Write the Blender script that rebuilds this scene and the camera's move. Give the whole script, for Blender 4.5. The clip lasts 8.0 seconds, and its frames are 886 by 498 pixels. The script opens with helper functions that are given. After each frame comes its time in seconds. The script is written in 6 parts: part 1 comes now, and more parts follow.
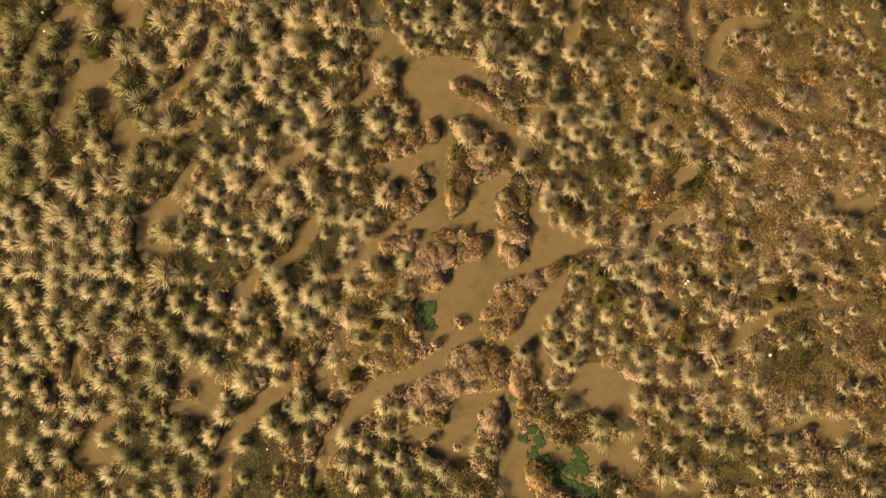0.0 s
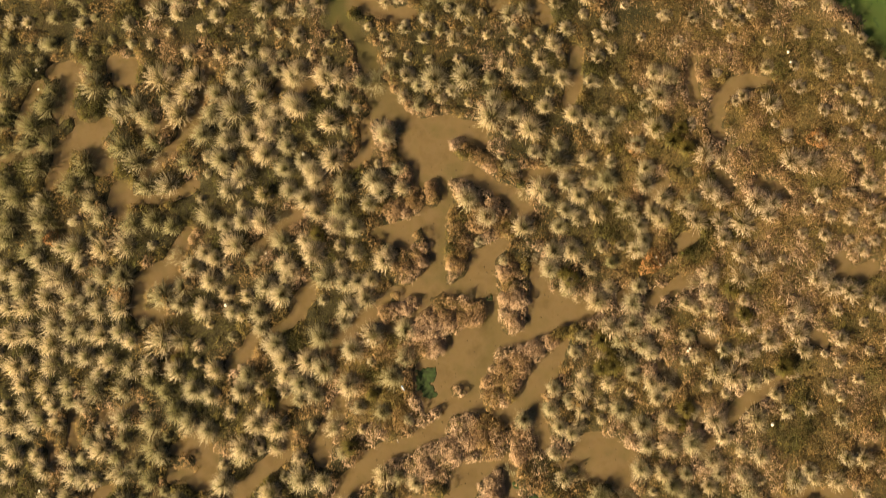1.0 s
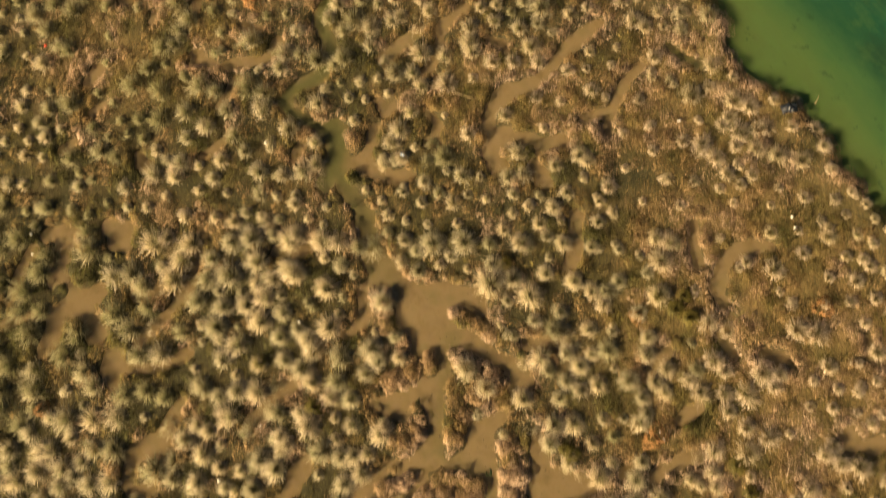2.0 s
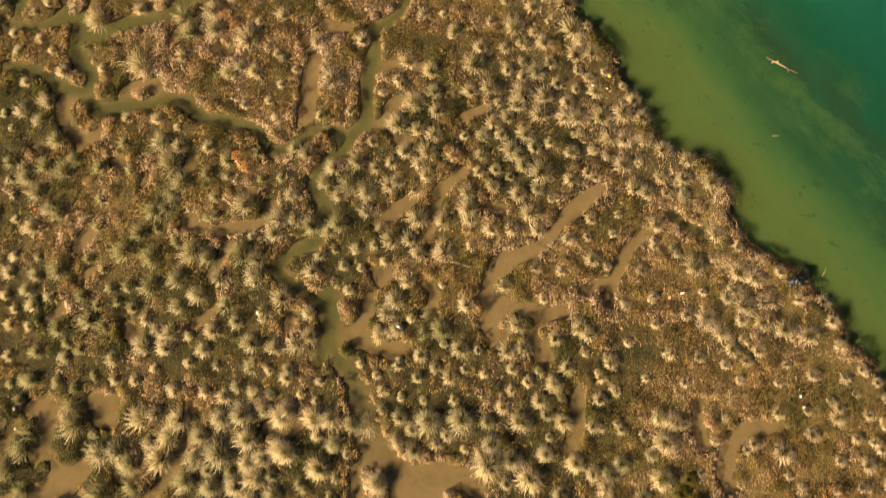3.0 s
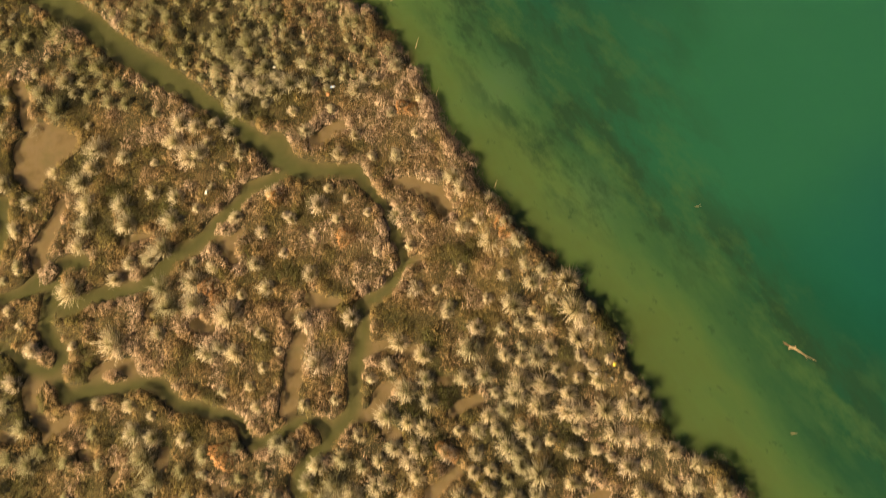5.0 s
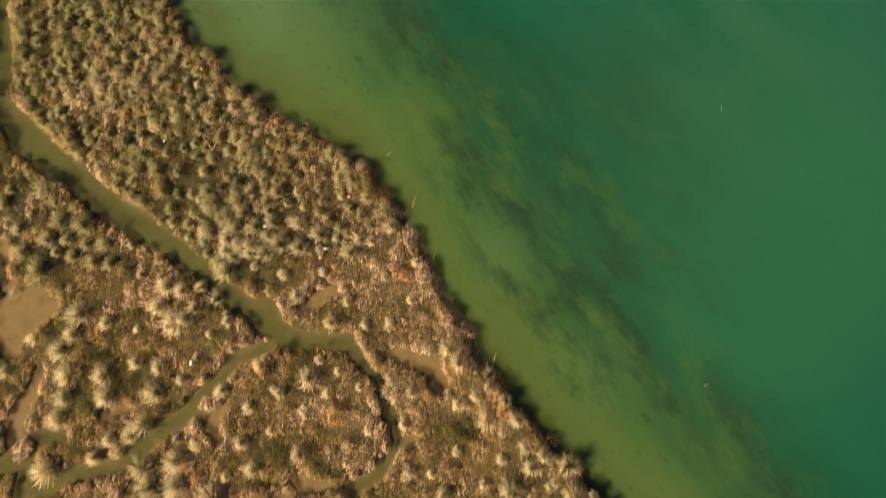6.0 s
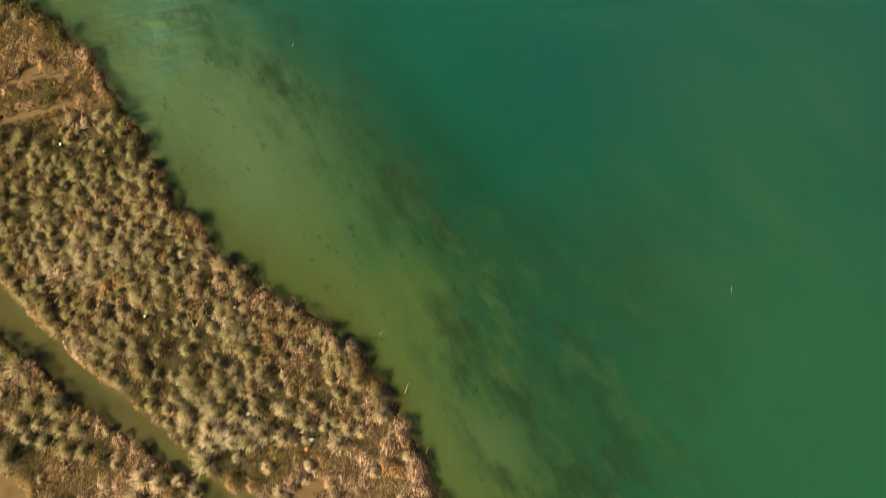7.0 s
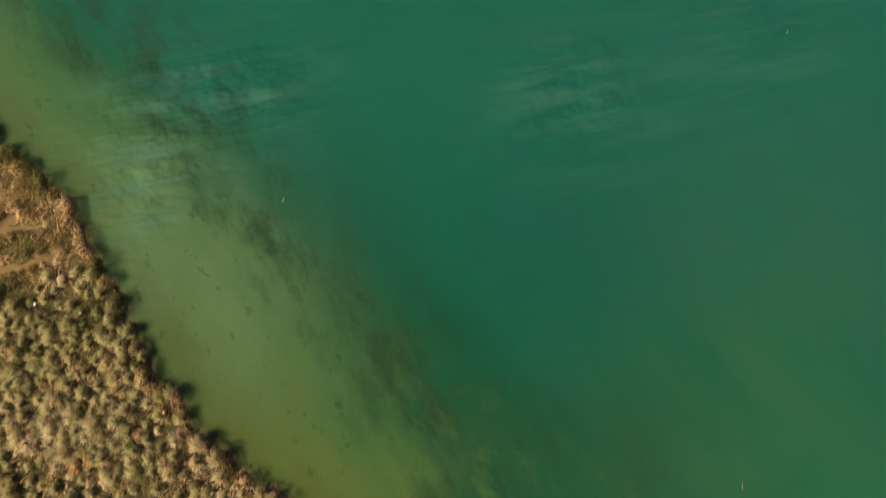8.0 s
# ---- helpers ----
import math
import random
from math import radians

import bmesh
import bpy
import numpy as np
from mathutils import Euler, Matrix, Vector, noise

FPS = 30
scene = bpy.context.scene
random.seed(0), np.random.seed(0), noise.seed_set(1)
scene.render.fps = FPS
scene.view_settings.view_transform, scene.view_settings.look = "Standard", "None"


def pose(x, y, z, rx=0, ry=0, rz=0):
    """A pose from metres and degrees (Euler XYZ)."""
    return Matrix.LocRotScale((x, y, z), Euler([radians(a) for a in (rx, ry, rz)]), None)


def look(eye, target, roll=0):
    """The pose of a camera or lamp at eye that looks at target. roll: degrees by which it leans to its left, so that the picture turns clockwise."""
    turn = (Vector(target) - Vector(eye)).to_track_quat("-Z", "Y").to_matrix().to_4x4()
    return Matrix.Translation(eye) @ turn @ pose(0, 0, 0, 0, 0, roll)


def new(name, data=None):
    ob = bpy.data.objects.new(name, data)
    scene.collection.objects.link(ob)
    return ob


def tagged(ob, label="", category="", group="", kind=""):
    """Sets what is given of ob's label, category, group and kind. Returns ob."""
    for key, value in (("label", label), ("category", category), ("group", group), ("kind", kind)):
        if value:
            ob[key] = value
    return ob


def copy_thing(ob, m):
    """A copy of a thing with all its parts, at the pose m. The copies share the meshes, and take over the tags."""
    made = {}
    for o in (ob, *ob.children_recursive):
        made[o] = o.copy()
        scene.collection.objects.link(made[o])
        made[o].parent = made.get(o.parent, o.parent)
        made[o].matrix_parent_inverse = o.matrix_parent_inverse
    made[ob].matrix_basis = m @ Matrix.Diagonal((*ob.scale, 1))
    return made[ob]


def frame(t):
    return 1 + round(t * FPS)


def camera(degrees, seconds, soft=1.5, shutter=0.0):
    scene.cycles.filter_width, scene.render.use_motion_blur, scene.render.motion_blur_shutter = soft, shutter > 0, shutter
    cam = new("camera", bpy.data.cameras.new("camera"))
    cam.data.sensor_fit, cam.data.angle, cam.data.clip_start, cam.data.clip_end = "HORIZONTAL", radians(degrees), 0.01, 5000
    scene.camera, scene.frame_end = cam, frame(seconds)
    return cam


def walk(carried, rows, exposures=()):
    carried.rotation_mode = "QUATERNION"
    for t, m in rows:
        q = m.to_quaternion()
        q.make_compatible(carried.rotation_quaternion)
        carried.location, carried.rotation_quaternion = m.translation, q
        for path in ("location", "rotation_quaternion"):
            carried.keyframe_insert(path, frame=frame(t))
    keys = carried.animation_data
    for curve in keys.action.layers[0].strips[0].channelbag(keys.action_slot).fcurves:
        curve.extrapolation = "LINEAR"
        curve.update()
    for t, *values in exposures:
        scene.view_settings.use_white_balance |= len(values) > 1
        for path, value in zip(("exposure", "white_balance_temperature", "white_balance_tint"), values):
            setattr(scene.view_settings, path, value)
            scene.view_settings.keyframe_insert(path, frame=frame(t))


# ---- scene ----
# ---- camera ----
cam = camera(47.1, 8.0, soft=0.8, shutter=0.46)
PATH = [
    (0, (0.706, -1.151, 44.945), (0.675, -0.719, 42.993), -4.3),
    (0.5, (0.781, 0.747, 45.115), (0.747, 1.157, 43.157), -5.0),
    (1, (0.87, 2.967, 45.306), (0.833, 3.349, 43.344), -5.7),
    (1.5, (1.076, 5.621, 45.488), (1.032, 6.018, 43.529), -6.5),
    (2, (1.337, 8.48, 45.626), (1.284, 8.956, 43.684), -6.5),
    (2.2, (1.4, 9.644, 45.637), (1.345, 10.152, 43.703), -6.3),
    (3.3, (1.703, 15.733, 45.767), (1.641, 16.321, 43.856), -5.9),
    (3.5, (1.752, 16.802, 45.815), (1.689, 17.393, 43.906), -6.2),
    (4, (1.936, 19.663, 45.926), (1.868, 20.273, 44.022), -6.6),
    (4.2, (2.008, 20.938, 45.932), (1.938, 21.554, 44.03), -6.6),
    (5.3, (2.4, 28.424, 46.125), (2.319, 29.089, 44.24), -6.5),
    (5.5, (2.489, 29.829, 46.159), (2.405, 30.498, 44.276), -6.7),
    (6, (2.549, 33.525, 46.201), (2.463, 34.234, 44.333), -6.0),
    (6.5, (2.576, 37.184, 46.283), (2.49, 37.932, 44.43), -5.4),
    (7, (2.586, 40.835, 46.308), (2.499, 41.621, 44.471), -4.8),
    (7.5, (2.561, 44.467, 46.338), (2.475, 45.287, 44.516), -4.1),
    (8, (2.664, 48.105, 46.443), (2.57, 48.959, 44.638), -3.6),
]
walk(cam, [(t, look(eye, target, roll)) for t, eye, target, roll in PATH],
     exposures=[(0.0, 0.98, 9200, 10), (1.5, 1.02, 9200, 10), (2.0, 1.08, 9200, 10), (3.5, 1.15, 9100, 10), (5.5, 1.1, 8800, 10), (8.0, 1.02, 8000, 10)])

# ---- daylight ----
SUN_AZ, SUN_EL = radians(218), radians(30)      # where the sun stands: angle from +x, and height
sun_way = Vector((math.cos(SUN_AZ) * math.cos(SUN_EL), math.sin(SUN_AZ) * math.cos(SUN_EL), math.sin(SUN_EL)))
world = bpy.data.worlds.new("sky")
scene.world = world
world.use_nodes = True
sky = world.node_tree.nodes.new("ShaderNodeTexSky")
sky.sky_type, sky.sun_disc = "NISHITA", False
sky.sun_elevation, sky.sun_rotation = SUN_EL, math.pi / 2 - SUN_AZ
world.node_tree.links.new(sky.outputs[0], world.node_tree.nodes["Background"].inputs[0])
world.node_tree.nodes["Background"].inputs[1].default_value = 0.025
sun = new("sun", bpy.data.lights.new("sun", "SUN"))
sun.data.energy, sun.data.angle, sun.data.color = 5.0, radians(0.6), (1.0, 0.85, 0.62)
sun.matrix_world = look(sun_way * 120, (0, 0, 0))


# ---- materials ----
class Mat:
    """A node material with a few short ways to add nodes."""

    def __init__(self, name):
        self.m = bpy.data.materials.new(name)
        self.m.use_nodes = True
        self.nt = self.m.node_tree
        self.bsdf = self.nt.nodes["Principled BSDF"]

    def node(self, kind, **sets):
        n = self.nt.nodes.new(kind)
        for key, value in sets.items():
            if key == "op":
                n.operation = value
            elif key == "blend":
                n.data_type, n.blend_type = "RGBA", value
            elif key == "attr":
                n.attribute_name = value
        return n

    def put(self, src, dst):
        self.nt.links.new(src, dst)

    def noise(self, scale, detail=4.0, rough=0.6, stretch=None):
        n = self.node("ShaderNodeTexNoise")
        n.inputs["Scale"].default_value, n.inputs["Detail"].default_value = scale, detail
        n.inputs["Roughness"].default_value = rough
        g = self.node("ShaderNodeNewGeometry")
        if stretch:
            mp = self.node("ShaderNodeMapping")
            mp.vector_type = "TEXTURE"
            mp.inputs["Rotation"].default_value = (0, 0, radians(stretch[0]))
            mp.inputs["Scale"].default_value = (stretch[1], 1, 1)
            self.put(g.outputs["Position"], mp.inputs["Vector"])
            self.put(mp.outputs["Vector"], n.inputs["Vector"])
        else:
            self.put(g.outputs["Position"], n.inputs["Vector"])
        return n.outputs["Fac"]

    def ramp(self, fac, *stops):
        n = self.node("ShaderNodeValToRGB")
        el = n.color_ramp.elements
        while len(el) < len(stops):
            el.new(0.5)
        for e, (at, col) in zip(el, stops):
            e.position = at
            e.color = (*col, 1) if len(col) == 3 else col
        self.put(fac, n.inputs["Fac"])
        return n.outputs["Color"]

    def level(self, fac, lo, hi):
        n = self.node("ShaderNodeMapRange")
        n.inputs["From Min"].default_value, n.inputs["From Max"].default_value = lo, hi
        self.put(fac, n.inputs["Value"])
        return n.outputs["Result"]

    def mix(self, fac, a, b, blend="MIX"):
        n = self.node("ShaderNodeMix", blend=blend)
        for src, sock in ((fac, n.inputs["Factor"]), (a, n.inputs[6]), (b, n.inputs[7])):
            if isinstance(src, (int, float)):
                sock.default_value = src
            elif isinstance(src, tuple):
                sock.default_value = (*src, 1)
            else:
                self.put(src, sock)
        return n.outputs[2]

    def calc(self, op, a, b):
        n = self.node("ShaderNodeMath", op=op)
        for src, sock in zip((a, b), n.inputs):
            if isinstance(src, (int, float)):
                sock.default_value = src
            else:
                self.put(src, sock)
        return n.outputs[0]

    def attr(self, name):
        return self.node("ShaderNodeAttribute", attr=name).outputs["Fac"]

    def uv(self):
        n = self.node("ShaderNodeUVMap")
        s = self.node("ShaderNodeSeparateXYZ")
        self.put(n.outputs[0], s.inputs[0])
        return s.outputs["X"], s.outputs["Y"]

    def set(self, color=None, rough=None, bump=None, strength=0.3, dist=0.05, **inputs):
        for sock, v in (("Base Color", color), ("Roughness", rough)):
            if v is None:
                continue
            if isinstance(v, (int, float)):
                self.bsdf.inputs[sock].default_value = v
            elif isinstance(v, tuple):
                self.bsdf.inputs[sock].default_value = (*v, 1)
            else:
                self.put(v, self.bsdf.inputs[sock])
        if bump is not None:
            b = self.node("ShaderNodeBump")
            b.inputs["Strength"].default_value, b.inputs["Distance"].default_value = strength, dist
            self.put(bump, b.inputs["Height"])
            self.put(b.outputs[0], self.bsdf.inputs["Normal"])
        for key, v in inputs.items():
            self.bsdf.inputs[key.replace("_", " ")].default_value = v
        return self.m

    def thin(self, made, color, share):
        """Lets a share of the light through, as leaves do."""
        t, m = self.node("ShaderNodeBsdfTranslucent"), self.node("ShaderNodeMixShader")
        self.put(color, t.inputs["Color"])
        m.inputs[0].default_value = share
        self.put(self.bsdf.outputs[0], m.inputs[1])
        self.put(t.outputs[0], m.inputs[2])
        self.put(m.outputs[0], self.nt.nodes["Material Output"].inputs["Surface"])
        return made


def marsh_soil():
    k = Mat("marsh_soil")
    # soil among dense rushes, darkened in colour for the shade between tussocks
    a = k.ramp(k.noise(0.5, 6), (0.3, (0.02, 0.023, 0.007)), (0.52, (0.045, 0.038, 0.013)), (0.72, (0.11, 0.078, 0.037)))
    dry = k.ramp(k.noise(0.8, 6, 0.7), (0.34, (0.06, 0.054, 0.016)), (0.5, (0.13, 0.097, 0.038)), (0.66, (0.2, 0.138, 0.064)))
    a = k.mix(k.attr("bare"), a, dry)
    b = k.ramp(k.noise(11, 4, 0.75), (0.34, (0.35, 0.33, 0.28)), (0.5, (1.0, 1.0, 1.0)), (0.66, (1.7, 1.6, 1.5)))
    return k.set(k.mix(1.0, a, b, "MULTIPLY"), 0.9, k.noise(14, 6, 0.7), 0.8, 0.06)


def turbid_water():
    """Silty water: brown over the pans, green in the creeks, olive to teal out in the bay as the bed drops, with some
    sky reflection put into the bay's colour.
    """
    k = Mat("turbid_water")
    depth, creek, bay = k.attr("depth"), k.attr("creek"), k.attr("bay")
    wisps = k.noise(0.34, 6, 0.62, (-54, 2.6))
    broad = k.noise(0.07, 3, 0.5)
    # the bay by its depth, with drifting silt; the bluish deep end also holds painted sky sheen
    d = k.calc("ADD", depth, k.calc("MULTIPLY", k.calc("SUBTRACT", wisps, 0.5), 1.15))
    d = k.calc("ADD", d, k.calc("MULTIPLY", k.calc("SUBTRACT", broad, 0.5), 0.5))
    deep = ((0.27, (0.014, 0.072, 0.037)), (0.38, (0.004, 0.07, 0.045)), (0.55, (0.003, 0.088, 0.063)), (0.75, (0.003, 0.08, 0.07)), (1.0, (0.004, 0.064, 0.07)))
    far = k.calc("DIVIDE", d, 4.0)
    olive = k.ramp(far, (0.0, (0.07, 0.102, 0.034)), (0.1, (0.07, 0.127, 0.045)), (0.18, (0.043, 0.112, 0.044)), *deep)
    # greyer shallows in the north: slanting sky reflection put into the colour
    grey = k.ramp(far, (0.0, (0.058, 0.1, 0.046)), (0.1, (0.056, 0.124, 0.058)), (0.18, (0.034, 0.112, 0.058)), *deep)
    sea = k.mix(k.attr("north"), olive, grey)
    sea = k.mix(k.calc("MULTIPLY", k.attr("silt"), k.level(wisps, 0.25, 0.6)), sea, (0.084, 0.158, 0.086))
    sea = k.mix(k.calc("MULTIPLY", k.attr("bloom"), k.level(depth, 0.9, 1.5)), sea, (0.015, 0.118, 0.064))
    # bluer towards the far north, again for reflected sky
    sea = k.mix(k.calc("MULTIPLY", k.attr("teal"), k.level(depth, 0.8, 1.3)), sea, (0.007, 0.104, 0.088))
    # weed on the bed: a ragged belt along the drop, and lone dark tufts inshore
    weed = k.level(k.noise(0.5, 7, 0.68, (-58, 2.2)), 0.47, 0.6)
    inner = k.calc("SUBTRACT", depth, k.attr("clear"))
    mid = k.calc("MULTIPLY", k.level(inner, 0.2, 0.55), k.level(depth, 1.8, 1.1))
    sea = k.mix(k.calc("MULTIPLY", k.calc("MULTIPLY", weed, mid), 0.8), sea, (0.018, 0.052, 0.027))
    drift = k.calc("MULTIPLY", k.level(k.noise(0.62, 7, 0.66, (-50, 2.0)), 0.5, 0.66), k.calc("MULTIPLY", k.level(depth, 0.7, 1.0), k.calc("MULTIPLY", k.level(depth, 1.7, 1.15), k.calc("SUBTRACT", 1.0, k.attr("north")))))
    sea = k.mix(k.calc("MULTIPLY", drift, 0.6), sea, (0.06, 0.13, 0.045))
    tufts = k.calc("MULTIPLY", k.level(k.noise(1.5, 5, 0.65, (-50, 1.4)), 0.6, 0.66), k.level(depth, 1.2, 0.8))
    sea = k.mix(k.calc("MULTIPLY", tufts, 0.5), sea, (0.02, 0.055, 0.028))
    # pale sky sheen on ruffled water, mixed into the colour as long bands
    sheen_streaks = k.level(k.noise(0.6, 4, 0.55, (16, 4.5)), 0.45, 0.75)
    sea = k.mix(k.calc("MULTIPLY", k.calc("MULTIPLY", sheen_streaks, k.attr("gust")), 0.75), sea, (0.055, 0.16, 0.14))
    # inland
    mud = k.ramp(k.noise(0.9, 6, 0.6), (0.28, (0.155, 0.118, 0.063)), (0.5, (0.21, 0.156, 0.09)), (0.72, (0.165, 0.136, 0.072)))
    spots = k.level(k.noise(5.0, 3, 0.5), 0.68, 0.74)
    mud = k.mix(k.calc("MULTIPLY", spots, 0.35), mud, (0.1, 0.075, 0.035))
    green = k.ramp(k.noise(0.7, 4), (0.3, (0.068, 0.08, 0.031)), (0.7, (0.094, 0.1, 0.042)))
    inland = k.mix(creek, mud, green)
    col = k.mix(bay, inland, sea)
    # ripples on open water only
    rip = k.noise(0.75, 3, 0.5, (16, 4.0))
    gusts = k.calc("MULTIPLY", k.attr("gust"), k.level(k.noise(0.35, 3, 0.5), 0.35, 0.65))
    h = k.calc("MULTIPLY", k.calc("MULTIPLY", rip, k.calc("ADD", 0.1, gusts)), bay)
    m = k.set(col, 0.14, h, 1.0, 0.4, IOR=1.33, Subsurface_Weight=0.95)
    # light spreads farther in the deeper bay
    k.put(k.calc("ADD", 0.3, k.calc("MULTIPLY", bay, 1.0)), k.bsdf.inputs["Subsurface Scale"])
    k.bsdf.inputs["Subsurface Radius"].default_value = (0.9, 1.0, 0.7)
    return m


def rush_blades(name, base, body, tip):
    """Rush leaves from a green foot, darkened in its colour for the shade between leaves, to a straw tip; u tells one
    clump from another, v runs along the leaf.
    """
    k = Mat(name)
    u, v = k.uv()
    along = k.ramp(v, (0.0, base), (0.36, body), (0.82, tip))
    isl = k.node("ShaderNodeNewGeometry").outputs["Random Per Island"]
    tone = k.ramp(isl, (0.0, (0.76, 0.75, 0.7)), (0.5, (1.0, 1.0, 1.0)), (1.0, (1.14, 1.12, 1.08)))
    kind = k.ramp(u, (0.0, (0.5, 0.54, 0.36)), (0.4, (0.92, 0.92, 0.82)), (0.7, (1.1, 1.04, 0.88)), (1.0, (1.14, 1.07, 1.02)))
    col = k.mix(1.0, k.mix(1.0, along, tone, "MULTIPLY"), kind, "MULTIPLY")
    return k.thin(k.set(col, 0.7), col, 0.22)


def shrub_twigs(name="shrub_twigs", warm=1.0):
    """Fleshy twigs of low salt-marsh shrubs: olive, red-brown, brown and bleached pink, by clump; warm: those that have turned rust."""
    k = Mat(name)
    u, v = k.uv()
    kind = k.ramp(u, (0.0, (0.07, 0.08, 0.014)), (0.14, (0.17, 0.15, 0.035)), (0.28, (0.27, 0.215, 0.075)), (0.43, (0.37, 0.24, 0.105)),
                  (0.58, (0.44, 0.295, 0.16)), (0.76, (0.58, 0.4, 0.285)), (0.9, (0.68, 0.5, 0.39)), (1.0, (0.74, 0.57, 0.47)))
    # bases dimmed and tips lifted: shade inside the clump put into the colour
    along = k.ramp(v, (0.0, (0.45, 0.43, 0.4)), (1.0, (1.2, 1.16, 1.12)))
    isl = k.node("ShaderNodeNewGeometry").outputs["Random Per Island"]
    tone = k.ramp(isl, (0.0, (0.8, 0.8, 0.76)), (0.6, (1.0, 1.0, 1.0)), (1.0, (1.15, 1.13, 1.1)))
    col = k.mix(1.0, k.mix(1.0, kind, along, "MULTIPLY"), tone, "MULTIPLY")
    col = k.mix(1.0, col, (warm, 1.0, 1.0 / warm), "MULTIPLY")
    return k.thin(k.set(col, 0.75), col, 0.12)


def plain(name, col, rough=0.5, scale=30, var=0.25, **more):
    k = Mat(name)
    lo = tuple(c * (1 - var) for c in col)
    hi = tuple(min(1, c * (1 + var)) for c in col)
    return k.set(k.ramp(k.noise(scale, 5), (0.3, lo), (0.7, hi)), rough, k.noise(scale * 2, 4), 0.3, 0.01, **more)


M_SOIL, M_WATER = marsh_soil(), turbid_water()
# near-black feet: the shade deep in a tussock is put into the colour
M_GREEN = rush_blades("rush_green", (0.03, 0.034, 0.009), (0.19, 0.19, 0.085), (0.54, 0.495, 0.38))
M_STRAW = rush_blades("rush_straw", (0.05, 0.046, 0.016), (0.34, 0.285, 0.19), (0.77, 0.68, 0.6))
M_SHRUB, M_RUST = shrub_twigs(), shrub_twigs("rust_twigs", 1.3)

# ---- the lie of the land ----
STROKES = {}


def stroke(name, *points):
    """A creek, pan or island as a line of (x, y, half width)."""
    spread = 0.0 if name.startswith(("isle", "vein")) else 0.09 if name.startswith(("pool", "pan")) else 0.24 if name.startswith("flat") and not name.startswith("flat_w_") else 0.17
    STROKES[name] = [(x, y, r + spread) for x, y, r in points]


stroke('creek_head_pool', (-3.46, 21.28, 0.27), (-3.4, 20.6, 0.3), (-3.22, 19.73, 0.41), (-2.89, 18.86, 0.54), (-2.5, 18.14, 0.59))
stroke('pool_head', (-2.24, 17.99, 0.54), (-1.17, 17.27, 0.69), (0.17, 17.26, 0.8), (1.23, 17.31, 0.53), (1.71, 17.48, 0.32))
stroke('pool_throat', (-1.64, 16.43, 0.48), (-0.37, 16.14, 1.01), (-0.5, 15.16, 0.9), (-1.02, 14.89, 0.32), (-0.1, 14.05, 0.68), (-0.21, 12.55, 0.68), (-0.36, 11.2, 0.67), (-0.57, 10.19, 0.67))
stroke('pool_back', (-3.52, 17.86, 0.27), (-3.51, 17.01, 0.27), (-3.6, 16.16, 0.29), (-3.96, 15.72, 0.16), (-4.55, 15.61, 0.11))
stroke('pool_pocket_north', (1.28, 16.74, 0.32), (1.76, 16.88, 0.32))
stroke('pool_nose', (0.74, 15.85, 0.37), (-0.37, 15.58, 0.53), (1.22, 15.43, 0.26), (1.79, 15.14, 0.32))
stroke('pool_east_lobe', (1.87, 15.06, 0.37), (2.66, 14.67, 0.47), (3.35, 14.03, 0.47), (3.76, 13.56, 0.36), (3.42, 13.07, 0.26), (2.78, 13.84, 0.21))
stroke('gully_nose', (3.53, 15.19, 0.18), (4.51, 15.26, 0.18), (5.69, 15.25, 0.16))
stroke('pool_west_lobe', (-1.02, 13.32, 0.42), (-1.67, 12.78, 0.37), (-2.45, 12.56, 0.31), (-3.02, 12.51, 0.18), (-1.54, 12.07, 0.31))
stroke('pool_west_arm', (-0.88, 10.27, 0.46), (-1.6, 10.09, 0.41), (-2.37, 9.4, 0.39), (-2.98, 8.93, 0.33), (-3.69, 8.44, 0.28), (-4.4, 7.89, 0.28), (-5.08, 7.43, 0.28), (-5.84, 7.2, 0.26), (-6.42, 6.97, 0.2))
stroke('pool_inlet', (-1.01, 9.74, 0.31), (-0.83, 9.34, 0.26), (-1.26, 8.51, 0.2), (-2.15, 8.09, 0.23), (-2.67, 8.25, 0.18))
stroke('pool_pocket', (0.41, 9.92, 0.31), (1.18, 10.07, 0.46), (1.82, 10.12, 0.62), (1.76, 11.13, 0.72), (2.17, 11.59, 0.47), (2.75, 12.1, 0.23))
stroke('pool_bend', (2.2, 9.59, 0.46), (2.14, 8.67, 0.46), (2.18, 7.76, 0.51), (2.94, 7.63, 0.36), (3.83, 7.88, 0.41), (4.61, 8.4, 0.51), (5.51, 8.73, 0.46), (6.54, 8.88, 0.31), (6.87, 8.93, 0.15))
stroke('pool_east', (4.16, 11.44, 0.21), (4.28, 10.64, 0.39), (4.38, 9.58, 0.51), (5.14, 9.18, 0.51), (5.9, 9.04, 0.41), (4.11, 8.79, 0.36))
stroke('pool_basin', (1.67, 8.02, 0.36), (0.91, 7.25, 0.66), (0.4, 6.73, 0.81), (-0.24, 5.97, 0.76), (0.39, 5.2, 0.75), (1.15, 6.09, 0.76), (1.54, 6.86, 0.61), (1.39, 4.95, 0.55), (0.76, 4.57, 0.45))
stroke('pool_nook', (-0.82, 6.74, 0.25), (-1.07, 6.1, 0.25), (-0.92, 5.33, 0.25), (-0.49, 4.7, 0.23))
stroke('pool_island_race', (5.48, 7.69, 0.18), (5.09, 7.1, 0.3), (4.64, 6.33, 0.55), (4.04, 5.7, 0.5), (3.65, 5.06, 0.4), (3.09, 4.56, 0.3))
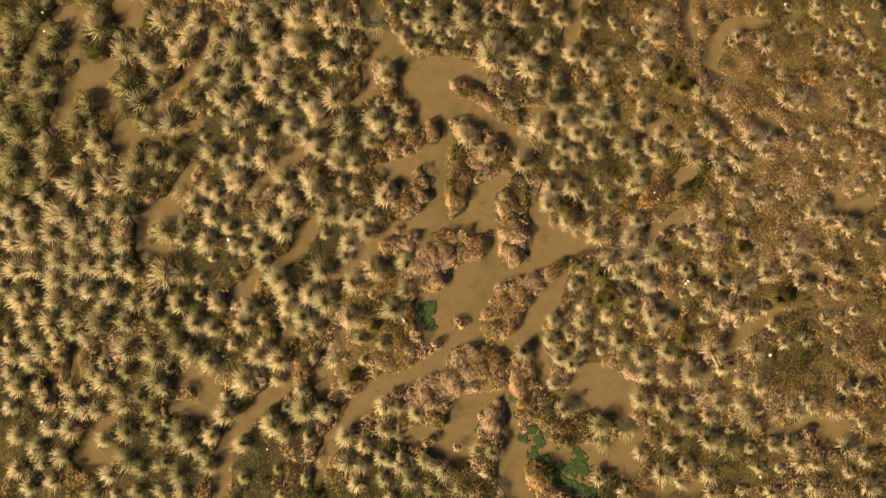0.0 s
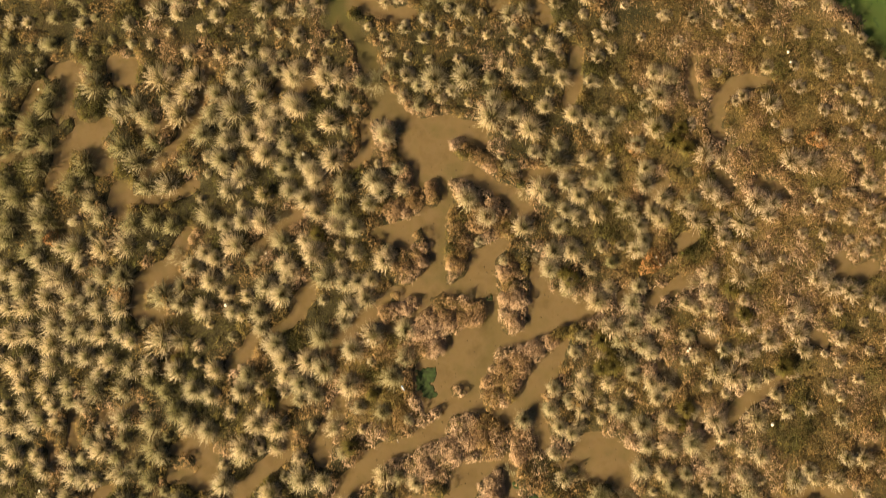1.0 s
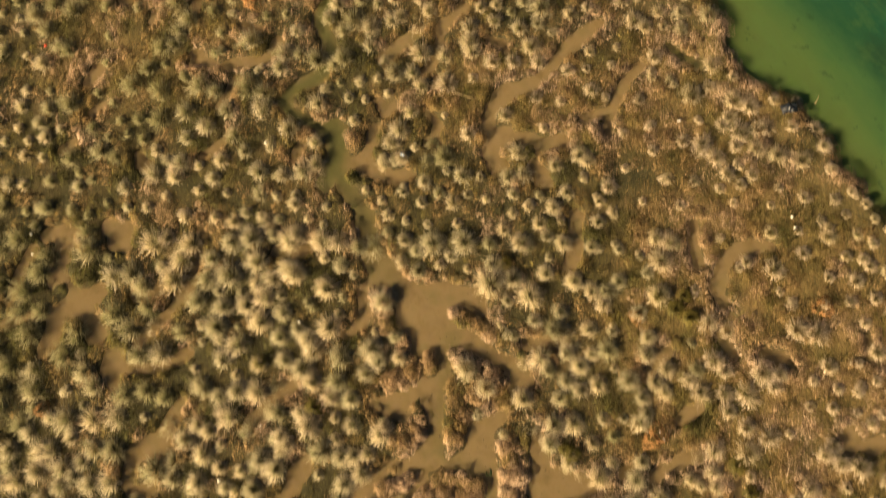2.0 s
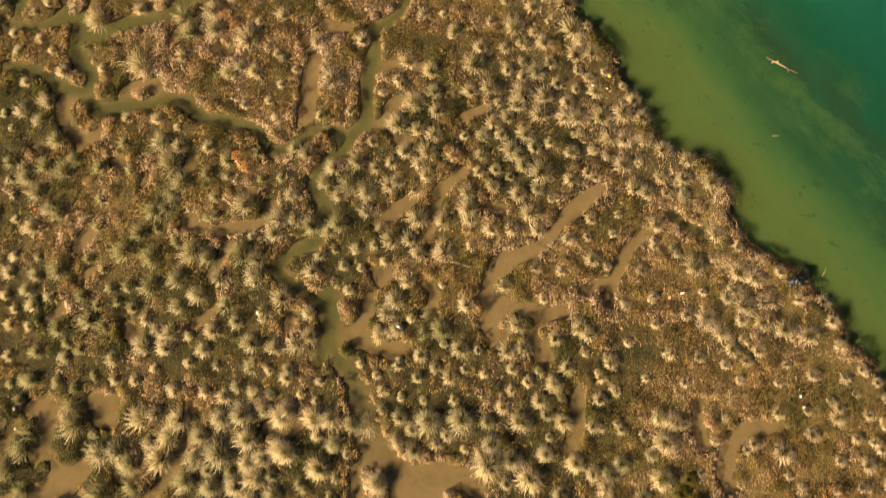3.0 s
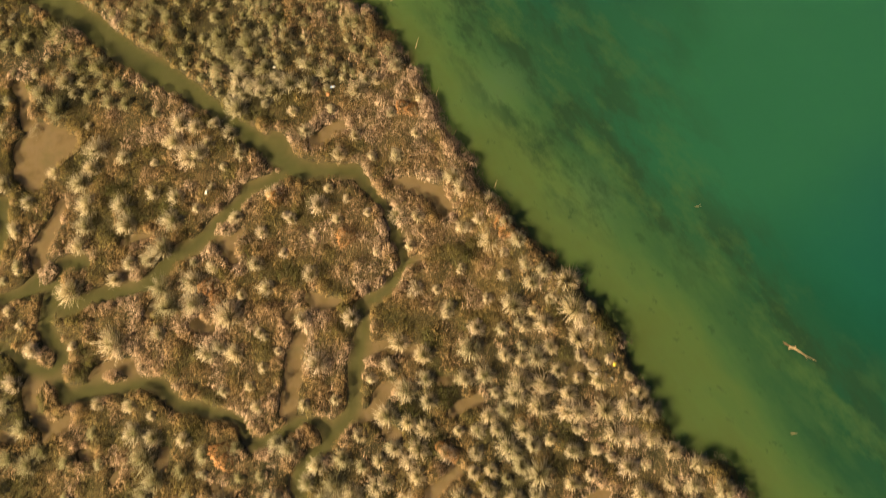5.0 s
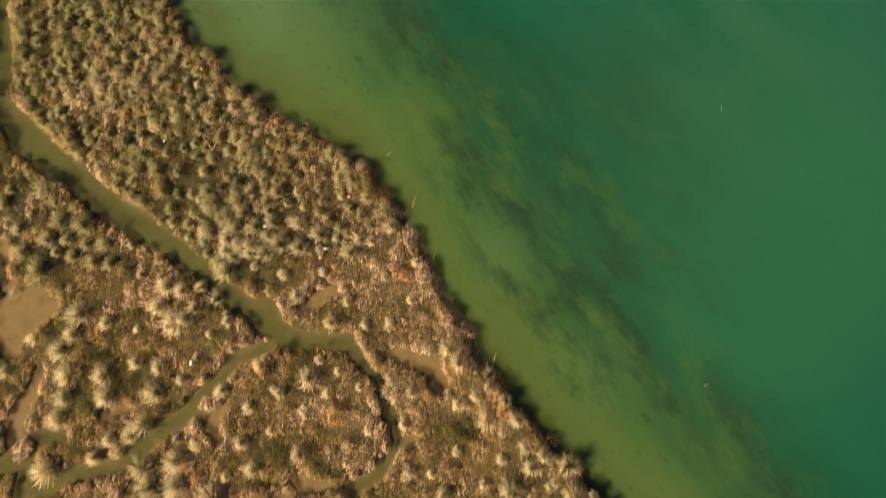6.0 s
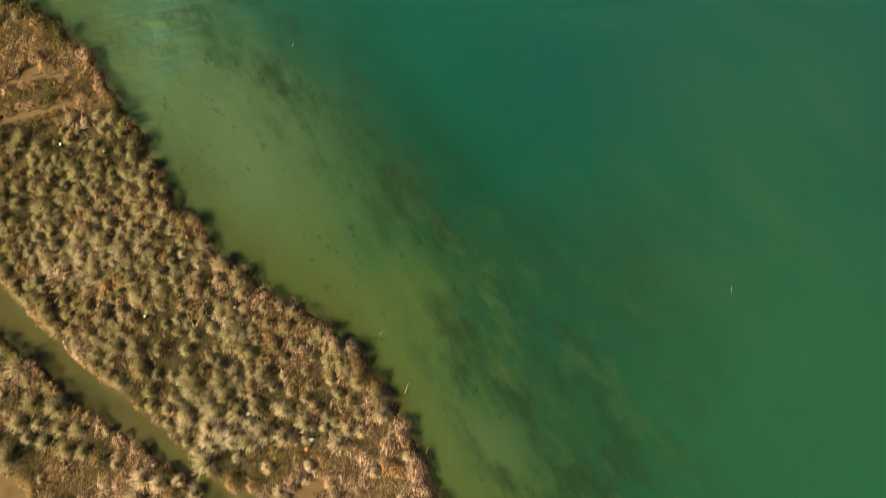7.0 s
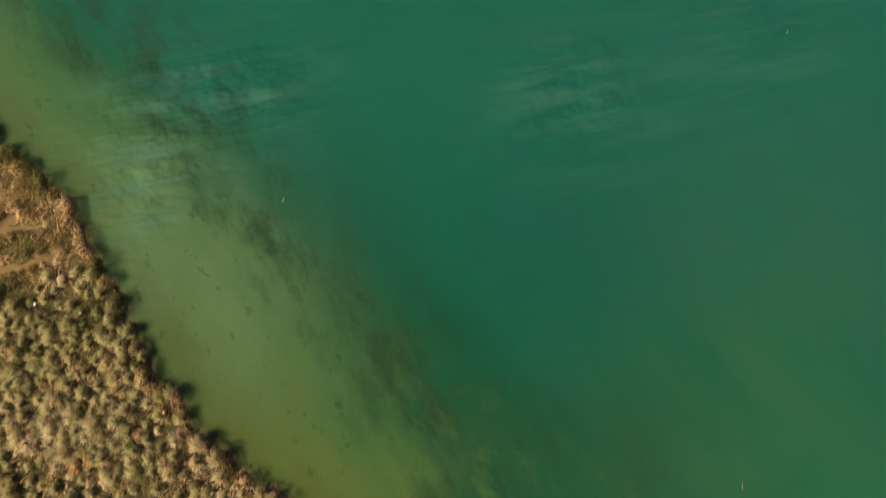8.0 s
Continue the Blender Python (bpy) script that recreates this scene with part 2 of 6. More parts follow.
stroke('pool_south_arm', (0.39, 4.32, 0.45), (0.01, 3.94, 0.4), (-0.61, 3.5, 0.32), (-1.49, 3.1, 0.3), (-2.36, 2.76, 0.35), (-3.22, 2.27, 0.45), (-3.95, 1.43, 0.45), (-4.66, 0.61, 0.35), (-5.13, -0.22, 0.29), (-5.35, -1.13, 0.22), (-5.44, -1.65, 0.15))
stroke('gully_south_bank', (-4.54, 4.97, 0.18), (-4.63, 4.34, 0.25), (-5.02, 3.59, 0.28), (-5.46, 3.04, 0.33), (-5.22, 2.47, 0.2))
stroke('creek_south_neck', (2.64, 4.39, 0.25), (2.93, 3.69, 0.17), (2.82, 2.99, 0.2), (2.76, 2.45, 0.17))
stroke('pan_south', (2.74, 2.45, 0.2), (1.99, 2.15, 0.3), (1.12, 1.91, 0.5), (0.87, 1.23, 0.64), (0.37, 0.45, 0.59), (0, -0.23, 0.34), (0.25, -0.59, 0.22), (1.11, 0.38, 0.34))
stroke('pan_south_arm', (-0.36, 0.69, 0.25), (-1.1, 0.6, 0.22), (-1.97, 0.45, 0.15), (-0.98, 0.11, 0.15))
stroke('pan_south_tail', (0.74, -0.52, 0.24), (1.23, -0.23, 0.15), (-0.49, -0.1, 0.15))
stroke('creek_south', (2.66, 2.08, 0.2), (2.89, 1.1, 0.34), (2.97, 0.01, 0.44), (3, -0.95, 0.49), (3.23, -2.02, 0.53))
stroke('pan_algae', (3.56, -0.11, 0.29), (4.41, -0.23, 0.34), (5.25, -0.59, 0.58), (6.24, -0.24, 0.39), (5.72, -1.43, 0.63), (4.99, -1.43, 0.34), (6.31, -1.9, 0.34), (3.82, 0.73, 0.25))
stroke('pan_east_neck', (4.03, 4.89, 0.35), (4.26, 3.93, 0.3), (4.41, 3.18, 0.27), (4.64, 2.32, 0.27), (5.2, 1.9, 0.3), (5.75, 1.33, 0.2))
stroke('pan_east', (5.83, 2.44, 0.3), (6.47, 2.98, 0.5), (7.21, 2.88, 0.54), (8.01, 2.48, 0.4), (7.05, 2.06, 0.49), (6.31, 1.82, 0.34))
stroke('pan_east_tail', (7.99, 1.89, 0.3), (7.71, 1.26, 0.22), (8.59, 0.48, 0.2), (7.71, -0.05, 0.49), (8.04, -0.84, 0.44), (7.2, -0.6, 0.39), (6.48, -0.24, 0.34), (8.45, -0, 0.24))
stroke('pan_far_south', (8.72, -2.02, 0.24), (9.57, -1.86, 0.34), (10.54, -1.86, 0.39), (10.99, -1.55, 0.19))
stroke('pan_nw', (-18.43, 20.45, 0.33), (-17.62, 20.59, 0.38), (-16.66, 20.58, 0.16))
stroke('pan_nw_main', (-17.44, 20, 0.49), (-17.78, 19.13, 0.49), (-17.9, 18.33, 0.43), (-17.11, 17.46, 0.48), (-16.21, 17.34, 0.38), (-15.66, 17.91, 0.32), (-16.92, 16.69, 0.38), (-15.95, 16.26, 0.38), (-15.9, 15.56, 0.37), (-15.53, 15.97, 0.27), (-17.71, 16.56, 0.43), (-17.69, 15.57, 0.37), (-18.12, 14.93, 0.24))
stroke('pan_nw_c', (-19.1, 19.73, 0.22), (-19.48, 19, 0.24), (-19.72, 18.05, 0.24), (-19.97, 17.2, 0.22))
stroke('pan_nw_b', (-20.86, 15.79, 0.21), (-19.96, 16.23, 0.24), (-18.91, 16.48, 0.22), (-18.12, 16.62, 0.16))
stroke('pan_nw_d', (-15.44, 20.71, 0.44), (-15.12, 19.98, 0.27), (-14.7, 19.74, 0.24), (-14.55, 20.85, 0.22))
stroke('gully_nw', (-11.68, 17.99, 0.32), (-11.99, 17.3, 0.29), (-12.42, 16.74, 0.21), (-12.92, 16.18, 0.16), (-13.5, 15.68, 0.21), (-13.82, 15.26, 0.19))
stroke('gully_nw_b', (-13.96, 17.43, 0.22), (-13.35, 17.6, 0.19), (-12.68, 17.71, 0.13))
stroke('gully_nw_c', (-11.52, 14.88, 0.19), (-12.29, 14.41, 0.21), (-13.02, 14.17, 0.19), (-13.94, 14.12, 0.16))
stroke('flat_nw', (-14.77, 14.71, 0.21), (-14.99, 14.02, 0.21), (-14.77, 13.47, 0.16))
stroke('gully_nw_d', (-11.15, 20.53, 0.14), (-11.26, 19.36, 0.14), (-11.43, 18.36, 0.13))
stroke('pan_nn', (-7.51, 19.56, 0.27), (-6.56, 19.55, 0.35), (-5.98, 19.95, 0.16))
stroke('gully_d', (-6.66, 13.46, 0.21), (-7.28, 13.03, 0.29), (-7.98, 12.11, 0.26), (-8.63, 11.36, 0.18))
stroke('gully_f', (-11.56, 12.62, 0.16), (-12.04, 11.76, 0.21), (-12.37, 11.06, 0.29), (-12.94, 10.63, 0.29), (-13.57, 10.31, 0.29), (-13.75, 9.81, 0.23), (-13.81, 9.15, 0.21), (-13.72, 8.57, 0.13))
stroke('gully_f_b', (-12.26, 10.07, 0.23), (-11.97, 10.47, 0.16))
stroke('gully_f_c', (-12.84, 8.88, 0.26), (-13.27, 8.67, 0.18))
stroke('gully_g', (-11.9, 7.25, 0.23), (-12.23, 6.79, 0.18), (-12.36, 6.28, 0.13))
stroke('gully_j', (-8.42, 7.86, 0.18), (-8.66, 7.42, 0.28), (-9.07, 6.93, 0.23), (-9.46, 6.57, 0.15))
stroke('pan_b', (-6.04, 10.03, 0.34), (-6.34, 9.51, 0.41), (-6.52, 8.85, 0.36), (-6.9, 8.46, 0.15), (-7.58, 8.01, 0.13))
stroke('gully_b', (-6.67, 4.98, 0.15), (-7.16, 4.73, 0.15))
stroke('gully_c', (-13.64, 4.88, 0.18), (-14.36, 4.5, 0.15), (-15.09, 4.2, 0.18))
stroke('gully_c_b', (-16.25, 4.46, 0.18), (-16.4, 3.75, 0.18), (-16.28, 3.12, 0.2))
stroke('gully_c_c', (-17.28, 3.05, 0.15), (-17.09, 2.31, 0.15))
stroke('gully_e', (-10.82, 3.18, 0.25), (-10.29, 2.48, 0.38), (-10.16, 1.87, 0.3), (-10.28, 1.3, 0.22), (-10.79, 1.5, 0.15))
stroke('gully_e_b', (-11.41, 2.98, 0.18), (-11.81, 2.84, 0.15))
stroke('gully_e_c', (-11.75, 1.8, 0.2), (-11.17, 1.7, 0.15))
stroke('gully_a', (-6.72, 3.47, 0.13), (-7.09, 2.6, 0.2), (-7.82, 2.03, 0.3), (-8.54, 1.3, 0.27), (-9.2, 0.57, 0.27), (-9.52, -0.21, 0.22), (-9.62, -1.29, 0.22), (-9.72, -2.24, 0.22))
stroke('pan_sw', (-14.39, 1.26, 0.15), (-15.04, 0.92, 0.22), (-15.39, 0.24, 0.27), (-15.83, -0.44, 0.35), (-15.12, -0.73, 0.4), (-14.45, -0.39, 0.22))
stroke('gully_h', (6.23, 21.09, 0.19), (6.14, 19.79, 0.21), (5.94, 18.69, 0.16))
stroke('gully_h_b', (11.65, 20.75, 0.13), (11.52, 19.88, 0.13), (11.71, 18.87, 0.11))
stroke('gully_i', (15.11, 19.65, 0.13), (14.15, 19.71, 0.24), (13.39, 19.43, 0.24), (12.85, 18.8, 0.21), (12.66, 17.86, 0.19), (12.77, 17.02, 0.18))
stroke('gully_i_b', (13.04, 16.31, 0.11), (12.57, 15.54, 0.18), (12.81, 15.06, 0.26), (13.12, 14.64, 0.13))
stroke('gully_i_c', (14.43, 14.74, 0.16), (15.12, 14.57, 0.29), (15.51, 14.21, 0.18))
stroke('gully_sb', (10.18, 14.89, 0.13), (9.53, 14.34, 0.18), (9.24, 13.71, 0.16))
stroke('gully_sc', (19.05, 15.43, 0.1), (19.25, 14.74, 0.16), (19.84, 14.18, 0.16))
stroke('gully_l', (11.36, 12.37, 0.15), (10.82, 12.07, 0.21), (10.37, 11.78, 0.13))
stroke('gully_l_b', (11.35, 10.38, 0.15), (10.8, 10.18, 0.23), (10.2, 9.86, 0.15))
stroke('gully_m', (9.84, 9.81, 0.15), (9.41, 9.29, 0.23), (9.28, 8.77, 0.13))
stroke('gully_m_b', (7.96, 9.51, 0.13), (8.4, 9.69, 0.15))
stroke('gully_sg', (17.86, 11.22, 0.2), (17.85, 10.56, 0.2))
stroke('gully_sg_b', (18.74, 10.5, 0.23), (19.27, 10.76, 0.18))
stroke('gully_sh', (16.6, 7.69, 0.18), (16.95, 7.38, 0.13))
stroke('gully_k', (15.27, 6.06, 0.15), (14.31, 5.55, 0.27), (13.35, 4.95, 0.22), (12.76, 4.35, 0.22), (12.29, 3.95, 0.15))
stroke('gully_kb', (11.18, 4.41, 0.15), (11.05, 3.91, 0.12))
stroke('gully_kc', (11.56, 3.28, 0.15), (11.4, 2.67, 0.12))
stroke('gully_kd', (9.68, 6.49, 0.13), (10.25, 5.77, 0.13))
stroke('gully_ke', (11.56, 7.66, 0.15), (11.92, 7.45, 0.13))
stroke('gully_kf', (12.86, 9.14, 0.1), (12.93, 8.62, 0.1))
stroke('pan_se', (14.15, 0.81, 0.2), (14.94, 0.56, 0.22), (15.7, 0.99, 0.29), (16.43, 0.9, 0.39), (17.28, 0.9, 0.32), (16.37, 0.27, 0.24), (17.7, 0.22, 0.29), (18.54, 0.1, 0.24))
stroke('pan_se_b', (17.9, 2.94, 0.15), (18.8, 2.94, 0.15))
stroke('isle_a', (-2.63, 17.34, 0.43), (-2.54, 16.58, 0.35), (-2.43, 15.82, 0.32))
stroke('isle_b', (-0.5, 14.69, 0.21), (-0.47, 14.03, 0.24))
stroke('isle_c', (-1.28, 14.25, 0.34), (-1.41, 13.7, 0.34), (-2.2, 13.71, 0.53), (-3.12, 13.61, 0.47), (-3, 14.49, 0.66))
stroke('isle_d', (-0.99, 11.96, 0.31), (-1.01, 11.34, 0.34), (-1.66, 10.73, 0.47), (-2.17, 10.62, 0.39))
stroke('isle_e', (1, 14.24, 0.47), (1.6, 13.57, 0.58), (2.51, 13.57, 0.52), (1.07, 12.95, 0.73), (0.73, 12, 0.57), (0.54, 11.06, 0.36), (0.41, 10.53, 0.21))
stroke('isle_e_b', (1.72, 12.81, 0.36), (2.76, 12.75, 0.36), (3.41, 12.58, 0.36))
stroke('isle_f', (2.87, 11.13, 0.41), (3.11, 10.25, 0.64), (3.17, 9.32, 0.56), (3.08, 8.4, 0.51))
stroke('isle_g', (1.3, 8.88, 0.61), (0.4, 8.76, 0.61), (-0.49, 8.42, 0.61), (-0.75, 7.64, 0.71), (-0.24, 7.25, 0.36))
stroke('isle_h', (-1.31, 9.29, 0.28), (-1.85, 8.95, 0.21), (-2.47, 8.83, 0.33))
stroke('isle_h_b', (-2.11, 9.64, 0.13))
stroke('isle_i', (5.54, 8.05, 0.13), (4.59, 7.44, 0.25), (3.69, 6.98, 0.41), (2.92, 6.34, 0.71), (2.46, 5.45, 0.7), (2.2, 4.94, 0.35))
stroke('isle_j', (0.64, 5.41, 0.2))
stroke('isle_k', (0.88, 3.69, 0.65), (2.01, 3.64, 0.7), (2.37, 2.99, 0.5), (1.25, 2.99, 0.6), (0.13, 2.75, 0.55), (-0.49, 1.96, 0.74), (-0.36, 1.28, 0.44))
stroke('isle_l', (2.48, 1.91, 0.17), (2.15, 1.22, 0.39), (2.04, 0.3, 0.42))
stroke('isle_m', (3.33, 3.44, 0.5), (3.6, 2.44, 0.6), (4.45, 1.46, 0.64), (5.29, 0.61, 0.64), (6.16, 0.92, 0.54))
stroke('isle_n', (0.64, 16.69, 0.19), (1.17, 16.35, 0.29), (1.75, 16.07, 0.32), (2.67, 15.5, 0.4), (3.19, 15.13, 0.32))
stroke('isle_q', (3.83, -1.14, 0.29), (4.13, -1.71, 0.34), (4.72, -2.25, 0.48))
stroke('isle_r', (-16.73, 15.98, 0.4))
stroke('isle_s', (-17.54, 17.75, 0.24))
stroke('isle_t', (0.62, -0.03, 0.12))
stroke('isle_u', (4.92, 5.57, 0.25), (5.2, 4.68, 0.23))
stroke('isle_v', (4.97, 2.69, 0.22))
stroke('isle_w', (-16.58, 19.41, 0.6), (-16.57, 18.55, 0.49))
stroke('pan_west', (-20.96, 49.13, 0.3), (-19.54, 48.29, 0.55), (-18.43, 47.96, 0.36), (-20.62, 47.6, 0.72), (-19.39, 47.25, 0.66), (-20.29, 46.07, 0.48), (-19.99, 45.54, 0.3))
stroke('creek_west_edge', (-21.57, 44.6, 0.35), (-21.19, 43.44, 0.26), (-21.34, 42.36, 0.29), (-21.62, 41.43, 0.35), (-21.58, 40.71, 0.2))
stroke('pan_west_inner', (-18.46, 44.54, 0.24), (-18.65, 43.65, 0.35), (-19.02, 42.86, 0.38), (-19.36, 42.02, 0.35), (-18.96, 41.08, 0.29))
stroke('creek_far_west', (-22.1, 39.89, 0.2), (-20.65, 39.75, 0.23), (-19.68, 39.98, 0.29), (-19.04, 40.52, 0.4), (-18.36, 40.88, 0.4), (-17.86, 41.49, 0.29), (-17, 41.58, 0.23))
stroke('creek_link', (-18.2, 40.2, 0.4), (-18.38, 39.29, 0.34), (-18.45, 38.45, 0.28), (-18.04, 37.79, 0.28), (-17.53, 37.31, 0.22), (-17.3, 36.78, 0.22), (-17.84, 36.31, 0.25), (-18.54, 36.35, 0.25), (-19.24, 36.59, 0.22), (-19.57, 37.04, 0.17), (-20.59, 37.49, 0.17), (-21.65, 37.66, 0.17))
stroke('creek_north_west', (-7.71, 46.03, 0.26), (-8.51, 45.66, 0.15), (-9.31, 45.41, 0.15), (-9.48, 44.9, 0.17), (-10.03, 44.27, 0.17), (-10.65, 43.67, 0.2), (-11.07, 43.02, 0.26), (-11.6, 42.46, 0.26), (-12.32, 42.09, 0.26), (-12.96, 41.48, 0.31), (-13.41, 40.81, 0.34), (-14.21, 40.15, 0.26), (-15.14, 40.1, 0.26), (-16.12, 39.93, 0.28), (-16.98, 39.52, 0.34), (-17.51, 39.16, 0.23), (-18.07, 39.59, 0.23))
stroke('pan_west_c', (-10.66, 42.88, 0.23), (-9.78, 42.68, 0.26), (-9.46, 43.11, 0.17), (-10.04, 42.18, 0.23), (-9.49, 41.55, 0.17))
stroke('pan_west_b', (-13.97, 42.94, 0.23), (-14.62, 42.76, 0.29), (-15.12, 42.58, 0.17))
stroke('pan_west_h', (-15.09, 41.02, 0.23), (-14.41, 40.52, 0.2))
stroke('pan_west_i', (-13.2, 39.65, 0.23), (-13.54, 38.99, 0.17))
stroke('creek_big_end', (-8.04, 47.85, 0.53), (-7.77, 47.09, 0.53), (-6.95, 46.61, 0.41), (-6.07, 46.4, 0.32), (-4.91, 46.37, 0.26), (-3.89, 46.42, 0.26), (-3.41, 45.56, 0.17), (-2.82, 44.91, 0.17), (-2.26, 44.26, 0.17), (-1.99, 43.43, 0.17), (-1.78, 42.67, 0.2), (-1.55, 42.05, 0.17), (-1.4, 41.64, 0.17), (-1.73, 41, 0.14), (-2.06, 40.4, 0.17), (-2.5, 39.92, 0.14), (-3.1, 39.75, 0.11))
stroke('creek_main', (-3.44, 39.57, 0.14), (-3.25, 38.97, 0.17), (-3.19, 38.37, 0.19), (-3.39, 37.67, 0.22), (-3.48, 36.88, 0.25), (-3.54, 35.86, 0.25), (-3.59, 34.86, 0.24), (-3.71, 34.21, 0.22), (-4.31, 33.6, 0.24), (-4.75, 32.99, 0.27), (-5.35, 32.5, 0.27), (-5.75, 31.9, 0.27), (-5.93, 31.08, 0.21), (-5.53, 30.27, 0.21), (-5.29, 29.47, 0.21), (-5.62, 28.62, 0.24), (-6.14, 28.1, 0.21), (-6.78, 27.79, 0.18), (-7.29, 27.54, 0.18), (-7.62, 27.02, 0.21), (-7.29, 26.51, 0.15), (-6.57, 26.1, 0.15), (-5.79, 25.74, 0.23), (-5.13, 25.38, 0.31), (-4.86, 24.78, 0.31), (-4.98, 24.09, 0.33), (-5.16, 23.45, 0.33), (-5.49, 22.79, 0.3))
stroke('gully_t_b', (-1.29, 41.67, 0.11), (-0.78, 41.79, 0.11))
stroke('flat_north', (-2, 45.73, 0.17), (-1.27, 45.72, 0.23), (-0.55, 45.45, 0.17), (0.17, 45.05, 0.26), (0.4, 44.34, 0.2))
stroke('flat_h', (-4.67, 39.65, 0.14), (-5.25, 39.54, 0.22), (-5.9, 39.85, 0.11))
stroke('pan_west_d', (-6.35, 39.07, 0.22), (-6.76, 38.9, 0.25))
stroke('gully_n', (-6.21, 37.79, 0.22), (-6.34, 37, 0.22), (-6.41, 36.04, 0.27), (-6.51, 35.18, 0.3), (-6.67, 34.47, 0.22))
stroke('creek_ring', (-4.47, 33.44, 0.22), (-4.86, 33.77, 0.24), (-5.4, 33.95, 0.19), (-6.1, 33.9, 0.16), (-6.79, 33.48, 0.19), (-7.41, 33.1, 0.16), (-8.1, 32.88, 0.13))
stroke('gully_t', (-3.24, 37.16, 0.14), (-2.28, 37.42, 0.14), (-0.86, 37.37, 0.11))
stroke('pan_t', (0.78, 35.93, 0.24), (0.35, 35.88, 0.16))
stroke('flat_t', (2.07, 35, 0.13), (1.53, 34.78, 0.16), (0.94, 34.39, 0.11))
stroke('flat_u', (-1.93, 35.67, 0.11), (-2.35, 35.22, 0.14), (-2.45, 34.37, 0.13), (-3.04, 34.15, 0.11))
stroke('flat_u_b', (-2.12, 33.8, 0.16), (-1.63, 33.41, 0.19))
stroke('gully_v', (1.2, 31.84, 0.16), (0.72, 31.46, 0.21), (0.25, 31.04, 0.21), (-0.12, 30.55, 0.16))
stroke('gully_o', (-0.99, 30.77, 0.13), (-1.58, 30.24, 0.18), (-2.15, 29.71, 0.21), (-2.87, 29.19, 0.16))
stroke('gully_o_b', (-0.01, 29.86, 0.13), (-0.45, 28.96, 0.13), (-0.73, 28.39, 0.13))
stroke('gully_o_c', (-0.11, 28.02, 0.15), (-0.36, 27.66, 0.13))
stroke('pan_q', (2.33, 30.06, 0.21), (2.93, 29.84, 0.26), (3.1, 29.41, 0.18))
stroke('creek_slant', (7.66, 30.87, 0.21), (6.96, 30.29, 0.23), (6.32, 29.82, 0.23), (5.79, 29.19, 0.23), (5.22, 28.54, 0.21), (4.57, 28, 0.21), (3.79, 27.59, 0.26), (2.97, 27.33, 0.38), (2.45, 26.77, 0.25), (2.24, 26.11, 0.2), (2.13, 25.49, 0.18))
stroke('flat_slant', (2.48, 25.11, 0.2), (3.11, 25.21, 0.2), (2.27, 24.49, 0.2), (2.71, 23.63, 0.2))
stroke('flat_slant_b', (3.99, 25.06, 0.18), (4.78, 24.66, 0.18), (5.74, 24.85, 0.13))
stroke('flat_slant_c', (4.32, 23.58, 0.15), (4.83, 22.85, 0.2))
stroke('pan_mid', (-3, 26.95, 0.15), (-2.66, 26.44, 0.28), (-2.3, 26.64, 0.21))
stroke('pan_mid_b', (-3.1, 25.63, 0.18), (-3.33, 24.88, 0.2), (-3.51, 23.98, 0.28), (-4.31, 23.74, 0.33), (-2.79, 23.34, 0.3), (-2.16, 23.1, 0.33), (-1.41, 23.25, 0.25))
stroke('pan_mid_c', (-0.61, 26.33, 0.2), (-0.15, 25.87, 0.18), (-0.35, 24.92, 0.23), (-0.68, 24.87, 0.15))
stroke('gully_p', (9.58, 28.64, 0.1), (8.96, 28.13, 0.13), (8.52, 27.36, 0.13), (8.2, 26.55, 0.13), (7.93, 25.79, 0.15), (7.75, 25.14, 0.13))
stroke('gully_p_b', (8.18, 26.22, 0.1), (7.3, 26.22, 0.13), (6.79, 26.05, 0.1))
stroke('creek_u', (10.95, 29.63, 0.08), (11.65, 29.1, 0.08), (12.36, 28.68, 0.08))
stroke('creek_west', (-17.36, 35.73, 0.19), (-16.94, 35, 0.28), (-16.19, 35.2, 0.33), (-15.25, 35.47, 0.25), (-14.28, 35.43, 0.19), (-13.42, 35.68, 0.19), (-12.64, 35.62, 0.22), (-12.05, 35.04, 0.22), (-11.52, 34.58, 0.19), (-10.78, 34.57, 0.22), (-10.03, 34.33, 0.16), (-9.21, 34.21, 0.14), (-8.68, 34.01, 0.16), (-8.4, 33.47, 0.19), (-8.19, 32.97, 0.16))
stroke('gully_w_a', (-15.71, 35.85, 0.17), (-15.42, 36.34, 0.19), (-14.94, 36.57, 0.17), (-14.23, 36.62, 0.25), (-14.03, 36.27, 0.17))
stroke('pan_west_j', (-18.57, 36.18, 0.22), (-18.61, 35.51, 0.28), (-18.63, 34.82, 0.25), (-18.14, 33.96, 0.3), (-17.46, 33.73, 0.36), (-16.82, 33.89, 0.3), (-17.66, 33.11, 0.22))
stroke('gully_w_b', (-14.21, 31.75, 0.13), (-14.28, 31.34, 0.11))
stroke('flat_w_c', (-15.69, 32.48, 0.16), (-15.35, 32.36, 0.14))
stroke('flat_w_d', (-19.68, 33.24, 0.16), (-18.98, 33.12, 0.11))
stroke('flat_w_e', (-11.2, 38.54, 0.17), (-10.57, 38.23, 0.2))
stroke('flat_w_f', (-9.6, 31, 0.16), (-8.83, 30.72, 0.13))
stroke('flat_w_g', (-12.07, 32.56, 0.11), (-12.13, 32.01, 0.11))
stroke('flat_w_h', (-16.79, 28.74, 0.21), (-17.04, 28.21, 0.21))
stroke('flat_w_i', (-16.37, 26.9, 0.11), (-16.79, 26.49, 0.18))
stroke('flat_w_j', (-11.93, 29.45, 0.24), (-11.18, 29.02, 0.21), (-12.1, 29.03, 0.13))
